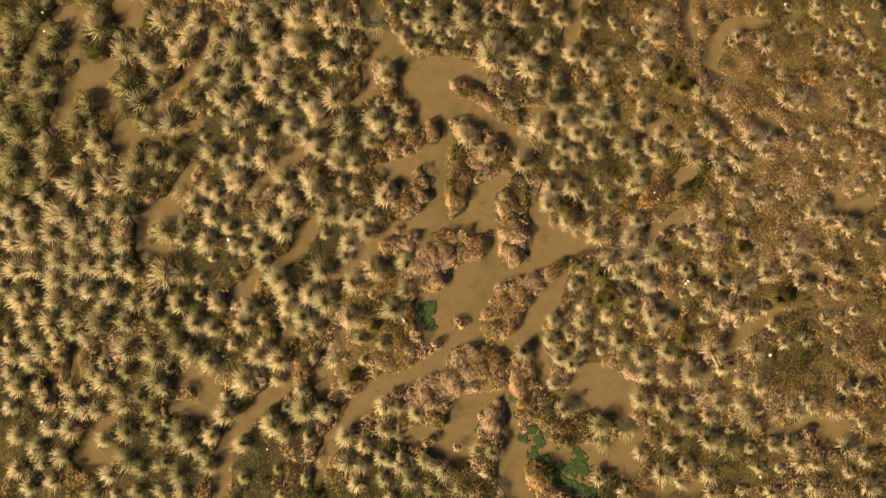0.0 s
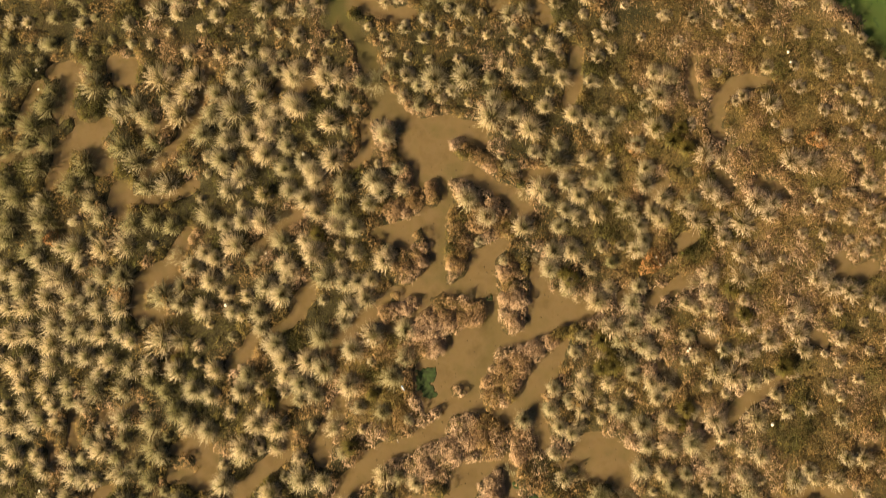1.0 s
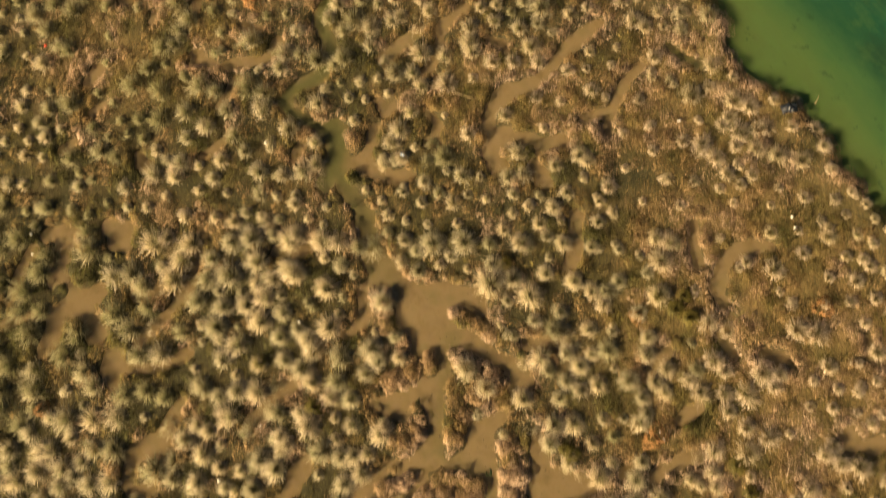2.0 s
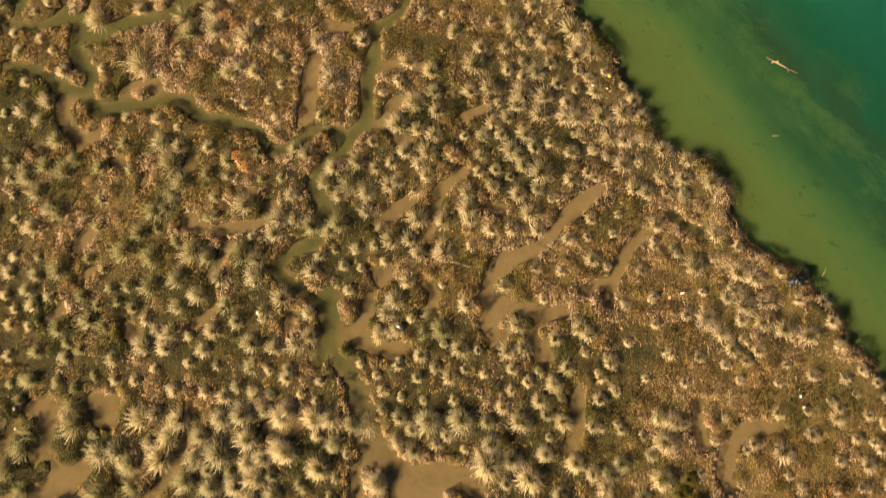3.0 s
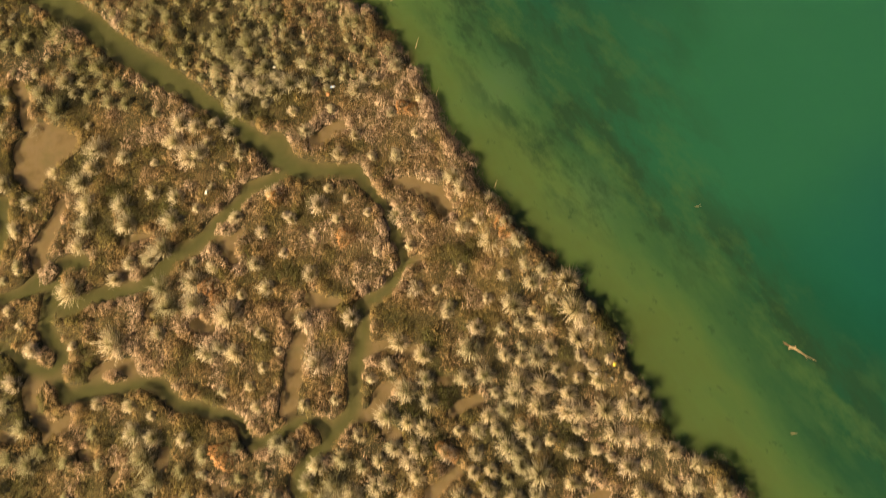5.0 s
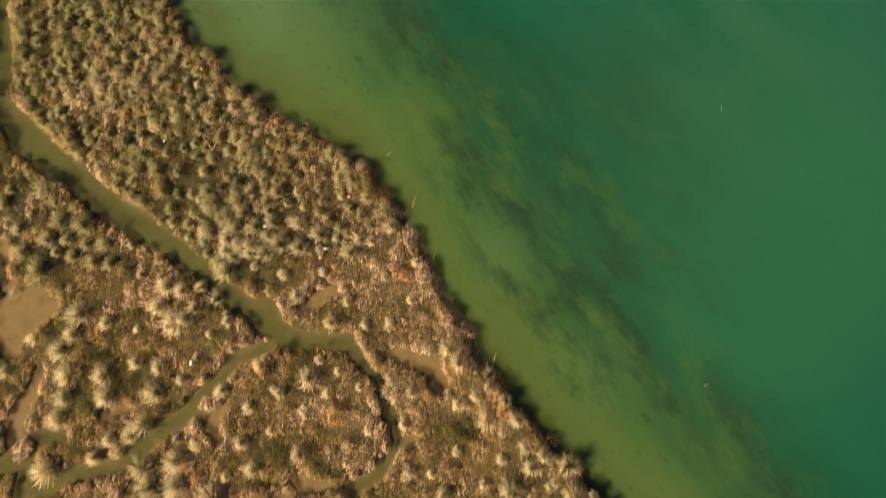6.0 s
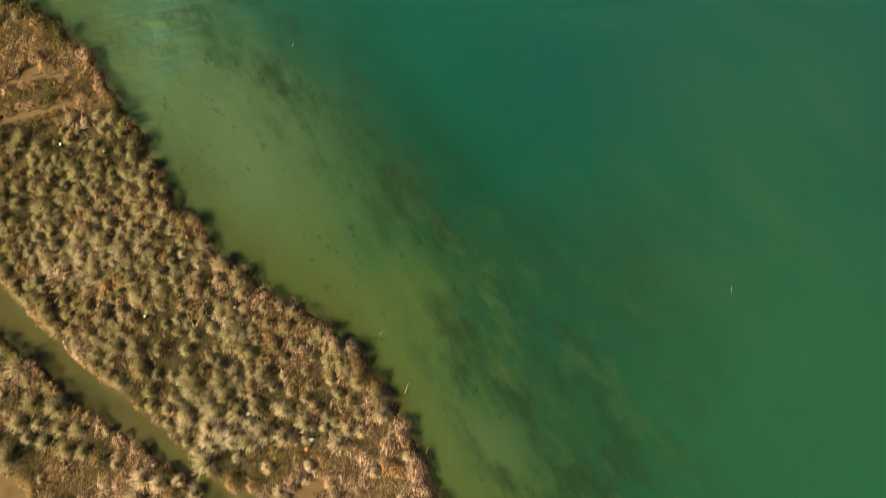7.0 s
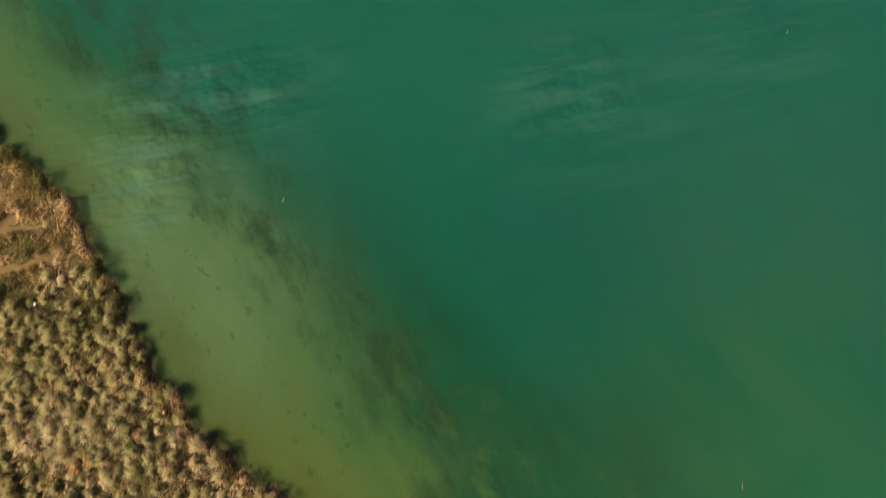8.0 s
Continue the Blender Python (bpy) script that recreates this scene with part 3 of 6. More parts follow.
stroke('flat_w_k', (-10.46, 28.97, 0.16), (-9.68, 29.02, 0.13), (-8.48, 29.22, 0.13), (-8.05, 30.07, 0.16))
stroke('flat_w_l', (-9.88, 28.18, 0.1), (-10.25, 27.5, 0.13), (-10.67, 26.78, 0.16))
stroke('flat_w_m', (-10.1, 25.3, 0.1), (-10.76, 24.6, 0.15), (-11.33, 24.3, 0.1))
stroke('pan_w_n', (-14.45, 24.46, 0.15), (-14.18, 23.81, 0.26), (-13.77, 23.86, 0.18))
stroke('flat_w_o', (-6.68, 24.74, 0.15), (-6.96, 24.14, 0.13))
stroke('flat_w_p', (-17.45, 25.02, 0.13), (-18.11, 24.51, 0.1))
stroke('creek_join', (-5.16, 25.79, 0.3), (-4.86, 24.98, 0.46), (-5.05, 23.71, 0.25), (-4.4, 22.59, 0.25), (-3.77, 21.62, 0.28), (-3.44, 20.66, 0.28), (-3.23, 19.71, 0.28), (-2.93, 18.91, 0.3))
stroke('isle_o', (-4.36, 25.18, 0.25), (-4.14, 24.68, 0.3))
stroke('isle_p', (-17.85, 35.21, 0.42), (-17.25, 34.35, 0.28))
stroke('isle_oa', (-4.17, 23.1, 0.28))
stroke('isle_ob', (-18.66, 40.98, 0.37), (-18.41, 41.29, 0.29))
stroke('isle_oc', (-5.57, 33.39, 0.27), (-5.15, 33, 0.16))
stroke('isle_od', (-18.09, 36.84, 0.39))
stroke('isle_oe', (-14.75, 36.05, 0.22))
stroke('creek_head', (-24.24, 66.16, 0.38), (-23.78, 63.98, 0.37), (-23.28, 61.86, 0.37), (-22.85, 60.14, 0.43))
stroke('creek_big', (-22.79, 58.63, 0.54), (-21.94, 57.74, 0.6), (-20.96, 56.76, 0.68), (-19.83, 55.8, 0.65), (-18.7, 54.98, 0.58), (-17.61, 54.13, 0.58), (-16.47, 53.24, 0.58), (-15.32, 52.39, 0.57), (-14.22, 51.8, 0.54), (-13.06, 51.09, 0.48), (-12.14, 50.47, 0.39), (-11.38, 49.92, 0.33), (-10.57, 49.29, 0.28), (-9.84, 48.66, 0.33), (-9.19, 48.15, 0.36), (-8.59, 47.59, 0.33), (-7.77, 46.93, 0.27), (-7.08, 46.49, 0.32), (-6.53, 46.33, 0.32))
stroke('pan_west_k', (-20.65, 47.83, 0.33), (-20.2, 47.35, 0.61), (-19.24, 47.42, 0.39), (-18.39, 47.65, 0.25), (-20.45, 46.41, 0.61))
stroke('pan_west_l', (-21.48, 51.2, 0.29), (-21.17, 50.45, 0.31), (-21.07, 49.56, 0.25))
stroke('flat_v', (-4.81, 48.89, 0.14), (-5.47, 48.54, 0.16), (-6.06, 47.99, 0.11))
stroke('runnel_a', (-23.74, 67.26, 0.12), (-22.66, 67.61, 0.17), (-21.3, 68.05, 0.15), (-20.51, 68.42, 0.17), (-19.53, 68.62, 0.12))
stroke('runnel_b', (-23.81, 69.8, 0.12), (-22.67, 70.04, 0.12), (-21.51, 70.18, 0.12), (-20.59, 70.32, 0.12))
stroke('runnel_c', (-22.67, 70.63, 0.09), (-22.14, 70.91, 0.09))

SHORE_NORTH = [(-420, 460), (-60, 110), (-30, 81), (-26.5, 78.3), (-23.9, 75.5), (-21.7, 74.1), (-20.5, 73.1), (-19.3, 72.2), (-18.4, 70.6), (-17.1, 69.3), (-16.6, 68.1), (-15.8, 67.3), (-15.1, 66), (-14.1, 64.6), (-13.5, 63.8), (-12.3, 62.1), (-11, 60.9), (-9.9, 60), (-9.1, 59.4), (-8.1, 58.5), (-7.1, 57.7), (-5.6, 57.1), (-4.3, 56.3), (-3.3, 55.3), (-2.5, 54.3), (-1.4, 53), (-1.1, 52.2)]
SHORE_SOUTH = [(-0.6, 51.3), (0.1, 50.4), (0.5, 49.3), (1, 48.1), (1.8, 47.4), (2.2, 46.1), (2.7, 45.1), (3.4, 44.5), (4.1, 43.7), (4.8, 42.8), (5.7, 42), (6.9, 40.7), (7.5, 39.9), (8.6, 38.5), (9, 37.6), (9.4, 36.4), (10, 35.4), (10.1, 34.6), (10.5, 34), (11, 33.3), (13.1, 32.2), (13.5, 31.5), (14, 30.9), (14.1, 30), (14.1, 29.4), (14.3, 28.8), (14.7, 28), (16.4, 27.1), (17.1, 26.5), (18.1, 25.3), (18.3, 24.4), (18.7, 23.3), (19.7, 22.5), (26, 12), (60, -40), (500, -600)]
SHORE = SHORE_NORTH + SHORE_SOUTH
DROP_OFF = [(-410, 475), (-45, 112), (-22.3, 82.7), (-18.6, 80.3), (-14.7, 75.7), (-9.6, 70.4), (-5.8, 67.0), (-2.4, 63.8), (-1.6, 61.4), (1.2, 58.9), (1.9, 55.5),
            (3.7, 53.6), (6.3, 48.9), (8.9, 45.1), (11.4, 42.7), (13.9, 41.0), (16.1, 37.2), (18.0, 32.8), (20.6, 28.7), (30, 15), (66, -36), (510, -590)]


TABLES = {}


def vnoise(x, y, size, seed):
    """Smooth value noise in 0..1 with lumps of that size."""
    if seed not in TABLES:
        TABLES[seed] = np.random.RandomState(seed).rand(256, 256)
    table = TABLES[seed]
    gx, gy = x / size, y / size
    ix, iy = np.floor(gx).astype(int), np.floor(gy).astype(int)
    fx, fy = gx - ix, gy - iy
    fx, fy = fx * fx * (3 - 2 * fx), fy * fy * (3 - 2 * fy)
    a, b = table[ix % 256, iy % 256], table[(ix + 1) % 256, iy % 256]
    c, d = table[ix % 256, (iy + 1) % 256], table[(ix + 1) % 256, (iy + 1) % 256]
    return (a * (1 - fx) + b * fx) * (1 - fy) + (c * (1 - fx) + d * fx) * fy


def strokes_field(x, y, names, far=4.0):
    """Signed distance to the strokes of those names: negative inside."""
    out = np.full(x.shape, far)
    for n in names:
        pts = STROKES[n]
        for (ax, ay, ar), (bx, by, br) in zip(pts, pts[1:] if len(pts) > 1 else pts):
            reach = far + max(ar, br)
            near = np.nonzero((x > min(ax, bx) - reach) & (x < max(ax, bx) + reach) & (y > min(ay, by) - reach) & (y < max(ay, by) + reach))
            px, py = x[near], y[near]
            ll = (bx - ax) ** 2 + (by - ay) ** 2 + 1e-9
            h = np.clip(((px - ax) * (bx - ax) + (py - ay) * (by - ay)) / ll, 0, 1)
            d = np.hypot(px - ax - h * (bx - ax), py - ay - h * (by - ay)) - (ar + h * (br - ar))
            out[near] = np.minimum(out[near], d)
    return out


def line_distance(x, y, line):
    """Distance to an open line, positive to its east."""
    out = np.full(x.shape, 1e9)
    for (ax, ay), (bx, by) in zip(line, line[1:]):
        ll = (bx - ax) ** 2 + (by - ay) ** 2
        h = np.clip(((x - ax) * (bx - ax) + (y - ay) * (by - ay)) / ll, 0, 1)
        out = np.minimum(out, np.hypot(x - ax - h * (bx - ax), y - ay - h * (by - ay)))
    ys, xs = [p[1] for p in line][::-1], [p[0] for p in line][::-1]
    return np.where(x > np.interp(y, ys, xs), out, -out)


stroke("vein", (0.4, 15.6, 0.25), (0.1, 13, 0.25), (-0.1, 10.6, 0.3), (1.2, 9.6, 0.2), (2.1, 8.7, 0.25), (2.3, 7.4, 0.3), (1.4, 5.6, 0.3))
ISLES = [n for n in STROKES if n.startswith("isle")]
CREEKS = [n for n in STROKES if n.startswith("creek") and n != "creek_slant"]
WET = [n for n in STROKES if not n.startswith(("isle", "vein"))]


def lie(x, y):
    """At each place: distance into the bay, distance to inland water (negative in it), and the ground's height."""
    wob = 0.22 * (vnoise(x, y, 1.1, 3) - 0.5) + 0.3 * (vnoise(x, y, 0.45, 4) - 0.5)
    bay = line_distance(x, y, SHORE) + (1.1 + 0.7 * np.clip((y - 44) / 8, 0, 1)) * wob + 0.2
    wet = np.maximum(strokes_field(x, y, WET), 0.03 - strokes_field(x, y, ISLES)) + wob * 0.8
    land = 0.15 + 0.1 * (vnoise(x, y, 2.3, 5) - 0.4) + 0.07 * (vnoise(x, y, 0.6, 6) - 0.5)
    land = land + (0.25 - 0.2 * np.clip((y - 44) / 8, 0, 1)) * np.clip(1.3 + bay / 1.2, 0, 1)
    s = np.clip((0.1 - wet) / 0.24, 0, 1)
    z = land * (1 - s) - 0.16 * s
    s = np.clip((bay + 0.35) / 0.5, 0, 1)
    z = z * (1 - s) + s * (-0.15 - np.clip(bay, 0, 40) * 0.09)
    return bay, wet, z


def link(name, mesh, material, parent=None, label=""):
    mesh.materials.append(material)
    ob = new(name, mesh)
    ob.parent = parent
    return tagged(ob, label)


def mesh_of(name, verts, faces, uv=None, normals=None, smooth=False):
    """A mesh from arrays of points and of equal-sided faces; uv: one pair a point."""
    me = bpy.data.meshes.new(name)
    verts, faces = np.asarray(verts, np.float32), np.asarray(faces, np.int32)
    k = faces.shape[1]
    me.vertices.add(len(verts))
    me.vertices.foreach_set("co", verts.ravel())
    me.loops.add(faces.size)
    me.loops.foreach_set("vertex_index", faces.ravel())
    me.polygons.add(len(faces))
    me.polygons.foreach_set("loop_start", np.arange(0, faces.size, k, dtype=np.int32))
    me.polygons.foreach_set("use_smooth", np.full(len(faces), smooth or normals is not None))
    if uv is not None:
        me.uv_layers.new(name="UVMap").data.foreach_set("uv", np.asarray(uv, np.float32)[faces.ravel()].ravel())
    me.update(calc_edges=True)
    if normals is not None:
        me.normals_split_custom_set_from_vertices(normals)
    return me


def stretch(lo, hi, step, end):
    """Even steps from lo to hi, growing steps from there out to the far ends."""
    out, s, p = [], step, hi
    while p < end:
        s *= 1.35
        p += s
        out.append(p)
    west, s, p = [], step, lo
    while p > -end:
        s *= 1.35
        p -= s
        west.append(p)
    return np.array(west[::-1] + list(np.arange(lo, hi + step / 2, step)) + out)


gx, gy = stretch(-27.5, 24.5, 0.25, 2500), stretch(-4.5, 89, 0.25, 2500)
GX, GY = np.meshgrid(gx, gy)
BAY, WETD, GZ = lie(GX, GY)
nx, ny = len(gx), len(gy)
ii = np.arange(nx * ny).reshape(ny, nx)
quads = np.stack([ii[:-1, :-1], ii[:-1, 1:], ii[1:, 1:], ii[1:, :-1]], -1).reshape(-1, 4)

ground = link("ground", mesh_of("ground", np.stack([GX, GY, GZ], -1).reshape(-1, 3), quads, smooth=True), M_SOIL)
tagged(ground, "brown muddy salt marsh ground cut by creeks and pans", "ground", kind="structure")

wet_faces = quads[(GZ.ravel()[quads] < 0.06).any(1)]
used = np.unique(wet_faces)
renum = np.zeros(nx * ny, int)
renum[used] = np.arange(len(used))
wx, wy, wb = GX.ravel()[used], GY.ravel()[used], BAY.ravel()[used]
water_mesh = mesh_of("water", np.stack([wx, wy, np.zeros(len(used))], -1), renum[wet_faces], smooth=True)
to_drop = -line_distance(wx, wy, DROP_OFF)
inside = np.clip(wb, 0, None) / (np.clip(wb, 0, None) + np.clip(to_drop, 0.01, None))
depth = np.where(to_drop > 0, inside, 1 + np.clip(-to_drop, 0, 60) / 9.0)
for cx, cy, r, much in ((14, 60, 9, -0.5), (20, 71, 8, -0.4), (5, 70, 7, 1.0), (20, 43, 6, 1.2), (24, 80, 9, 0.8), (-8, 80, 8, 0.2)):
    depth += (depth > 1) * much * np.exp(-((wx - cx) ** 2 + (wy - cy) ** 2) / (r * r)) * np.clip(depth - 1, 0, 1)
creek = 0.85 * np.clip(0.5 - strokes_field(wx, wy, CREEKS) / 0.5, 0, 1) * np.clip((wy - 16) / 8, 0, 1)
creek = np.maximum(creek, 0.95 * np.clip(0.6 - strokes_field(wx, wy, ["creek_big", "creek_head"]) / 0.5, 0, 1))
creek = np.maximum(creek, 0.3 * np.clip(0.6 - strokes_field(wx, wy, ["vein"]) / 0.5, 0, 1))
def patches(*spots):
    """Soft round spots of (x, y, reach, strength)."""
    return sum(much * np.exp(-((wx - cx) ** 2 + (wy - cy) ** 2) / (r * r)) for cx, cy, r, much in spots)


silt = np.clip(patches((-12.5, 70.5, 4.5, 1.0), (-8.5, 65.5, 4, 0.75), (-15.5, 73.5, 3.5, 0.7), (3.2, 51, 1.5, 0.4), (7.5, 45, 1.6, 0.4), (15, 60, 8, 0.2), (19, 73, 8, 0.18)), 0, 0.85)
# gust: where the ripples and the painted sky sheen lie
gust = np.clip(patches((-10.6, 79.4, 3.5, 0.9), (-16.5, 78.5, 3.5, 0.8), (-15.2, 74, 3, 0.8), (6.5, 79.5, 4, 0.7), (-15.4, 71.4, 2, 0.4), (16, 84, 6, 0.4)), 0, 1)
bloom = np.clip(patches((16, 50, 7, 0.75), (12, 46, 5, 0.4), (20, 60, 8, 0.35), (19, 73, 7, 0.3), (23, 53, 6, 0.4)), 0, 0.75)
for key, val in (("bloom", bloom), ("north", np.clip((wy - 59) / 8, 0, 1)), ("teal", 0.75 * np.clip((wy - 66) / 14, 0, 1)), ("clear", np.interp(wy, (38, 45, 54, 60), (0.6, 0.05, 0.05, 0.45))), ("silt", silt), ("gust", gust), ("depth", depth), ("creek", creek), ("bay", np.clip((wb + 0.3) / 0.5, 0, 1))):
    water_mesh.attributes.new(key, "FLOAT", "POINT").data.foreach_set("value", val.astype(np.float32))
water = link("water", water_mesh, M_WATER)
tagged(water, "still silty water, brown in the marsh pans and green in the bay", "water", kind="structure")


# ---- plants ----
def blades(rng, base, az, lean, length, width, droop, tint, bend=2):
    """Tapered leaves as arrays: each leaves its base at an angle from upright and sags outwards. Points, triangles, uv."""
    n = len(az)
    out = np.stack([np.cos(az), np.sin(az), np.zeros(n)], -1)
    side = np.stack([-np.sin(az), np.cos(az), np.zeros(n)], -1)
    rows = [base]
    for i in range(bend):
        ang = lean + droop * (i + 0.5) / bend
        step = (length / bend)[:, None] * (out * np.sin(ang)[:, None] + np.array([0, 0, 1.0]) * np.cos(ang)[:, None])
        rows.append(rows[-1] + step)
    pts, uv, nor = [], [], []
    for i in range(bend + 1):
        ang = np.minimum((lean + 0.5 * droop * i / bend) * 0.75, 1.0)
        nn = out * np.sin(ang)[:, None] + np.array([0, 0, 1.0]) * (np.cos(ang)[:, None] + 0.08)
        nor += [nn] * (2 if i < bend else 1)
    N = np.stack(nor, 1).reshape(-1, 3)
    N /= np.linalg.norm(N, axis=1)[:, None]
    for i, r in enumerate(rows[:-1]):
        w = (width * (1.0, 0.9, 0.6)[i])[:, None] * 0.5
        pts += [r - side * w, r + side * w]
        uv += [np.stack([tint, np.full(n, i / bend)], -1)] * 2
    pts.append(rows[-1])
    uv.append(np.stack([tint, np.ones(n)], -1))
    k = len(pts)
    V = np.stack(pts, 1).reshape(-1, 3)
    U = np.stack(uv, 1).reshape(-1, 2)
    tri = []
    for i in range(bend - 1):
        a = 2 * i
        tri += [(a + 1, a, a + 3), (a + 3, a, a + 2)]
    tri.append((k - 2, k - 3, k - 1))
    T = (np.arange(n) * k)[:, None, None] + np.array(tri)[None]
    return V, T.reshape(-1, 3), U, N


def rush(rng, n, reach, straw, tint, bend=2):
    """The leaves of one rush tussock round its own foot: green ones upright in the heart, straw ones splayed; uneven, of one to three hearts."""
    hearts = rng.randint(1, 3)
    hx, hy = rng.normal(0, 0.13 * reach, hearts), rng.normal(0, 0.13 * reach, hearts)
    which = rng.randint(0, hearts, n)
    az = rng.uniform(0, 2 * np.pi, n)
    ph = rng.uniform(0, 6.3, 2)
    uneven = 1 + 0.12 * np.sin(az + ph[0]) + 0.08 * np.sin(3 * az + ph[1])
    if straw:
        lean = np.radians(60 * rng.rand(n) ** 0.55)
        length = reach * rng.uniform(0.6, 1.06, n) * uneven
        droop, wide = np.radians(rng.uniform(0, 30, n)), rng.uniform(0.011, 0.021, n) * (0.6 + 0.6 * reach)
    else:
        lean = np.radians(np.abs(rng.normal(0, 30, n)))
        length = reach * rng.uniform(0.6, 0.98, n) * uneven
        droop, wide = np.radians(rng.uniform(0, 25, n)), rng.uniform(0.016, 0.033, n)
    r = 0.32 * reach * np.sqrt(rng.rand(n))
    base = np.stack([hx[which] + r * np.cos(az), hy[which] + r * np.sin(az), np.full(n, -0.03)], -1)
    return blades(rng, base, az + rng.normal(0, 0.6, n), lean, length, wide, droop, np.full(n, tint), bend)


def shrub(rng, n, size, tall, tint, soft=0.05, fine=1.0):
    """One low shrub: stubby leafy twigs, each a small spike, that stand out all over a flat uneven dome."""
    az, up = rng.uniform(0, 2 * np.pi, n), np.sqrt(rng.rand(n))
    lean = np.radians(88) * up
    lump = 1 + 0.25 * np.sin(az * 3 + rng.uniform(0, 6)) * up
    base = np.stack([size * lump * np.sin(lean) * np.cos(az), size * lump * np.sin(lean) * np.sin(az),
                     tall * (0.1 + 0.8 * np.cos(lean)) * rng.uniform(0.65, 1.15, n)], -1)
    way_az, way_lean = az + rng.normal(0, 0.9, n), np.clip(lean * 0.7 + rng.normal(0, 0.5, n), 0, 1.4)
    out = np.stack([np.cos(way_az), np.sin(way_az), np.zeros(n)], -1)
    side = np.stack([-np.sin(way_az), np.cos(way_az), np.zeros(n)], -1)
    way = out * np.sin(way_lean)[:, None] + np.array([0, 0, 1.0]) * np.cos(way_lean)[:, None]
    long, wide = fine * rng.uniform(0.06, 0.16, n)[:, None], fine * rng.uniform(0.014, 0.028, n)[:, None]
    V = np.stack([base - side * wide * 0.5, base + way * long, base + side * wide * 0.5], 1).reshape(-1, 3)
    T = np.arange(n * 3).reshape(-1, 3)
    t = np.clip(tint + rng.normal(0, soft, n), 0.01, 0.99)
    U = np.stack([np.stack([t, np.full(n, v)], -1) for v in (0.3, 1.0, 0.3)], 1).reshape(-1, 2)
    dome = np.stack([np.sin(lean) * np.cos(az), np.sin(lean) * np.sin(az), np.cos(lean) + 0.35], -1) + 0.55 * way
    N = np.repeat(dome / np.linalg.norm(dome, axis=1)[:, None], 3, 0)
    return V, T.reshape(-1, 3), U, N


def gather(pieces):
    """Many (points, triangles, uv, normals) in one."""
    V, T, U, N, at = [], [], [], [], 0
    for v, t, u, n in pieces:
        V.append(v), T.append(t + at), U.append(u), N.append(n)
        at += len(v)
    return np.concatenate(V), np.concatenate(T), np.concatenate(U), np.concatenate(N)


def placed(piece, x, y, z):
    return (piece[0] + np.array([x, y, z]), *piece[1:])


TUSSOCKS = []


def tussocks(*spots):
    """Rush tussocks as (x, y, reach)."""
    TUSSOCKS.extend((x, y, 1.14 * r + 0.05) for x, y, r in spots)


tussocks((-18.6, -0.9, 0.44), (-17.8, -1.6, 0.44), (-16.9, -1.4, 0.38), (-16.4, -0.4, 0.44), (-15.0, -1.9, 0.44), (-14.4, -1.2, 0.44), (-13.6, -0.6, 0.50), (-13.2, -1.9, 0.38), (-13.1, -0.9, 0.38), (-12.1, -1.9, 0.38), (-11.5, -1.2, 0.49), (-11.2, -1.9, 0.38), (-10.5, -0.3, 0.38), (-10.1, -0.7, 0.44), (-5.1, -0.6, 0.38), (-4.2, -0.7, 0.49), (-3.7, -1.6, 0.43), (-3.5, -0.7, 0.38), (-0.4, -1.8, 0.38), (0.0, -1.1, 0.43), (0.7, -1.8, 0.38), (1.5, -0.2, 0.38), (2.1, -0.2, 0.38), (2.4, -1.7, 0.38), (6.7, -1.4, 0.32), (7.8, -1.9, 0.48), (8.5, -0.3, 0.38), (9.3, -1.1, 0.54), (10.2, -1.4, 0.32), (10.4, -0.7, 0.38))
tussocks((11.3, -1.2, 0.43), (11.5, -1.9, 0.38), (12.2, -0.0, 0.59), (14.0, -1.9, 0.37), (14.2, -0.0, 0.32), (15.0, -1.9, 0.32), (15.3, -0.7, 0.49), (15.9, -1.8, 0.48), (16.0, -0.7, 0.38), (17.5, -0.1, 0.54), (18.2, -0.6, 0.38), (18.2, -1.7, 0.43), (-19.1, 4.0, 0.51), (-18.9, 1.7, 0.39), (-18.7, 5.7, 0.45), (-18.7, 2.7, 0.50), (-18.6, 0.5, 0.39), (-18.4, 4.8, 0.45), (-17.7, 0.0, 0.44), (-17.7, 4.2, 0.51), (-17.6, 5.5, 0.51), (-17.5, 1.9, 0.45), (-17.2, 0.9, 0.39), (-17.1, 4.7, 0.40), (-16.8, 4.0, 0.39), (-16.6, 5.7, 0.45), (-16.4, 2.5, 0.39), (-16.4, 5.0, 0.40), (-16.2, 0.8, 0.50), (-16.1, 1.7, 0.45))
tussocks((-15.9, 4.7, 0.39), (-15.6, 1.5, 0.39), (-15.5, 3.2, 0.39), (-15.4, 5.5, 0.57), (-15.0, 3.7, 0.39), (-15.0, 1.6, 0.39), (-15.0, 2.8, 0.56), (-14.8, 0.3, 0.39), (-14.1, 5.4, 0.51), (-14.1, 4.2, 0.56), (-14.0, 1.8, 0.50), (-13.9, 3.2, 0.39), (-13.8, 0.5, 0.50), (-12.9, 5.7, 0.40), (-12.7, 3.9, 0.56), (-12.7, 1.6, 0.44), (-12.6, 2.7, 0.56), (-12.3, 0.3, 0.44), (-12.3, 5.4, 0.40), (-12.2, 2.5, 0.39), (-11.8, 4.4, 0.56), (-11.4, 0.6, 0.55), (-11.1, 0.0, 0.50), (-11.1, 4.1, 0.51), (-11.0, 5.4, 0.51), (-10.3, 3.7, 0.50), (-10.2, 5.2, 0.45), (-9.6, 1.3, 0.55), (-8.9, 5.4, 0.51), (-8.8, 2.7, 0.61))
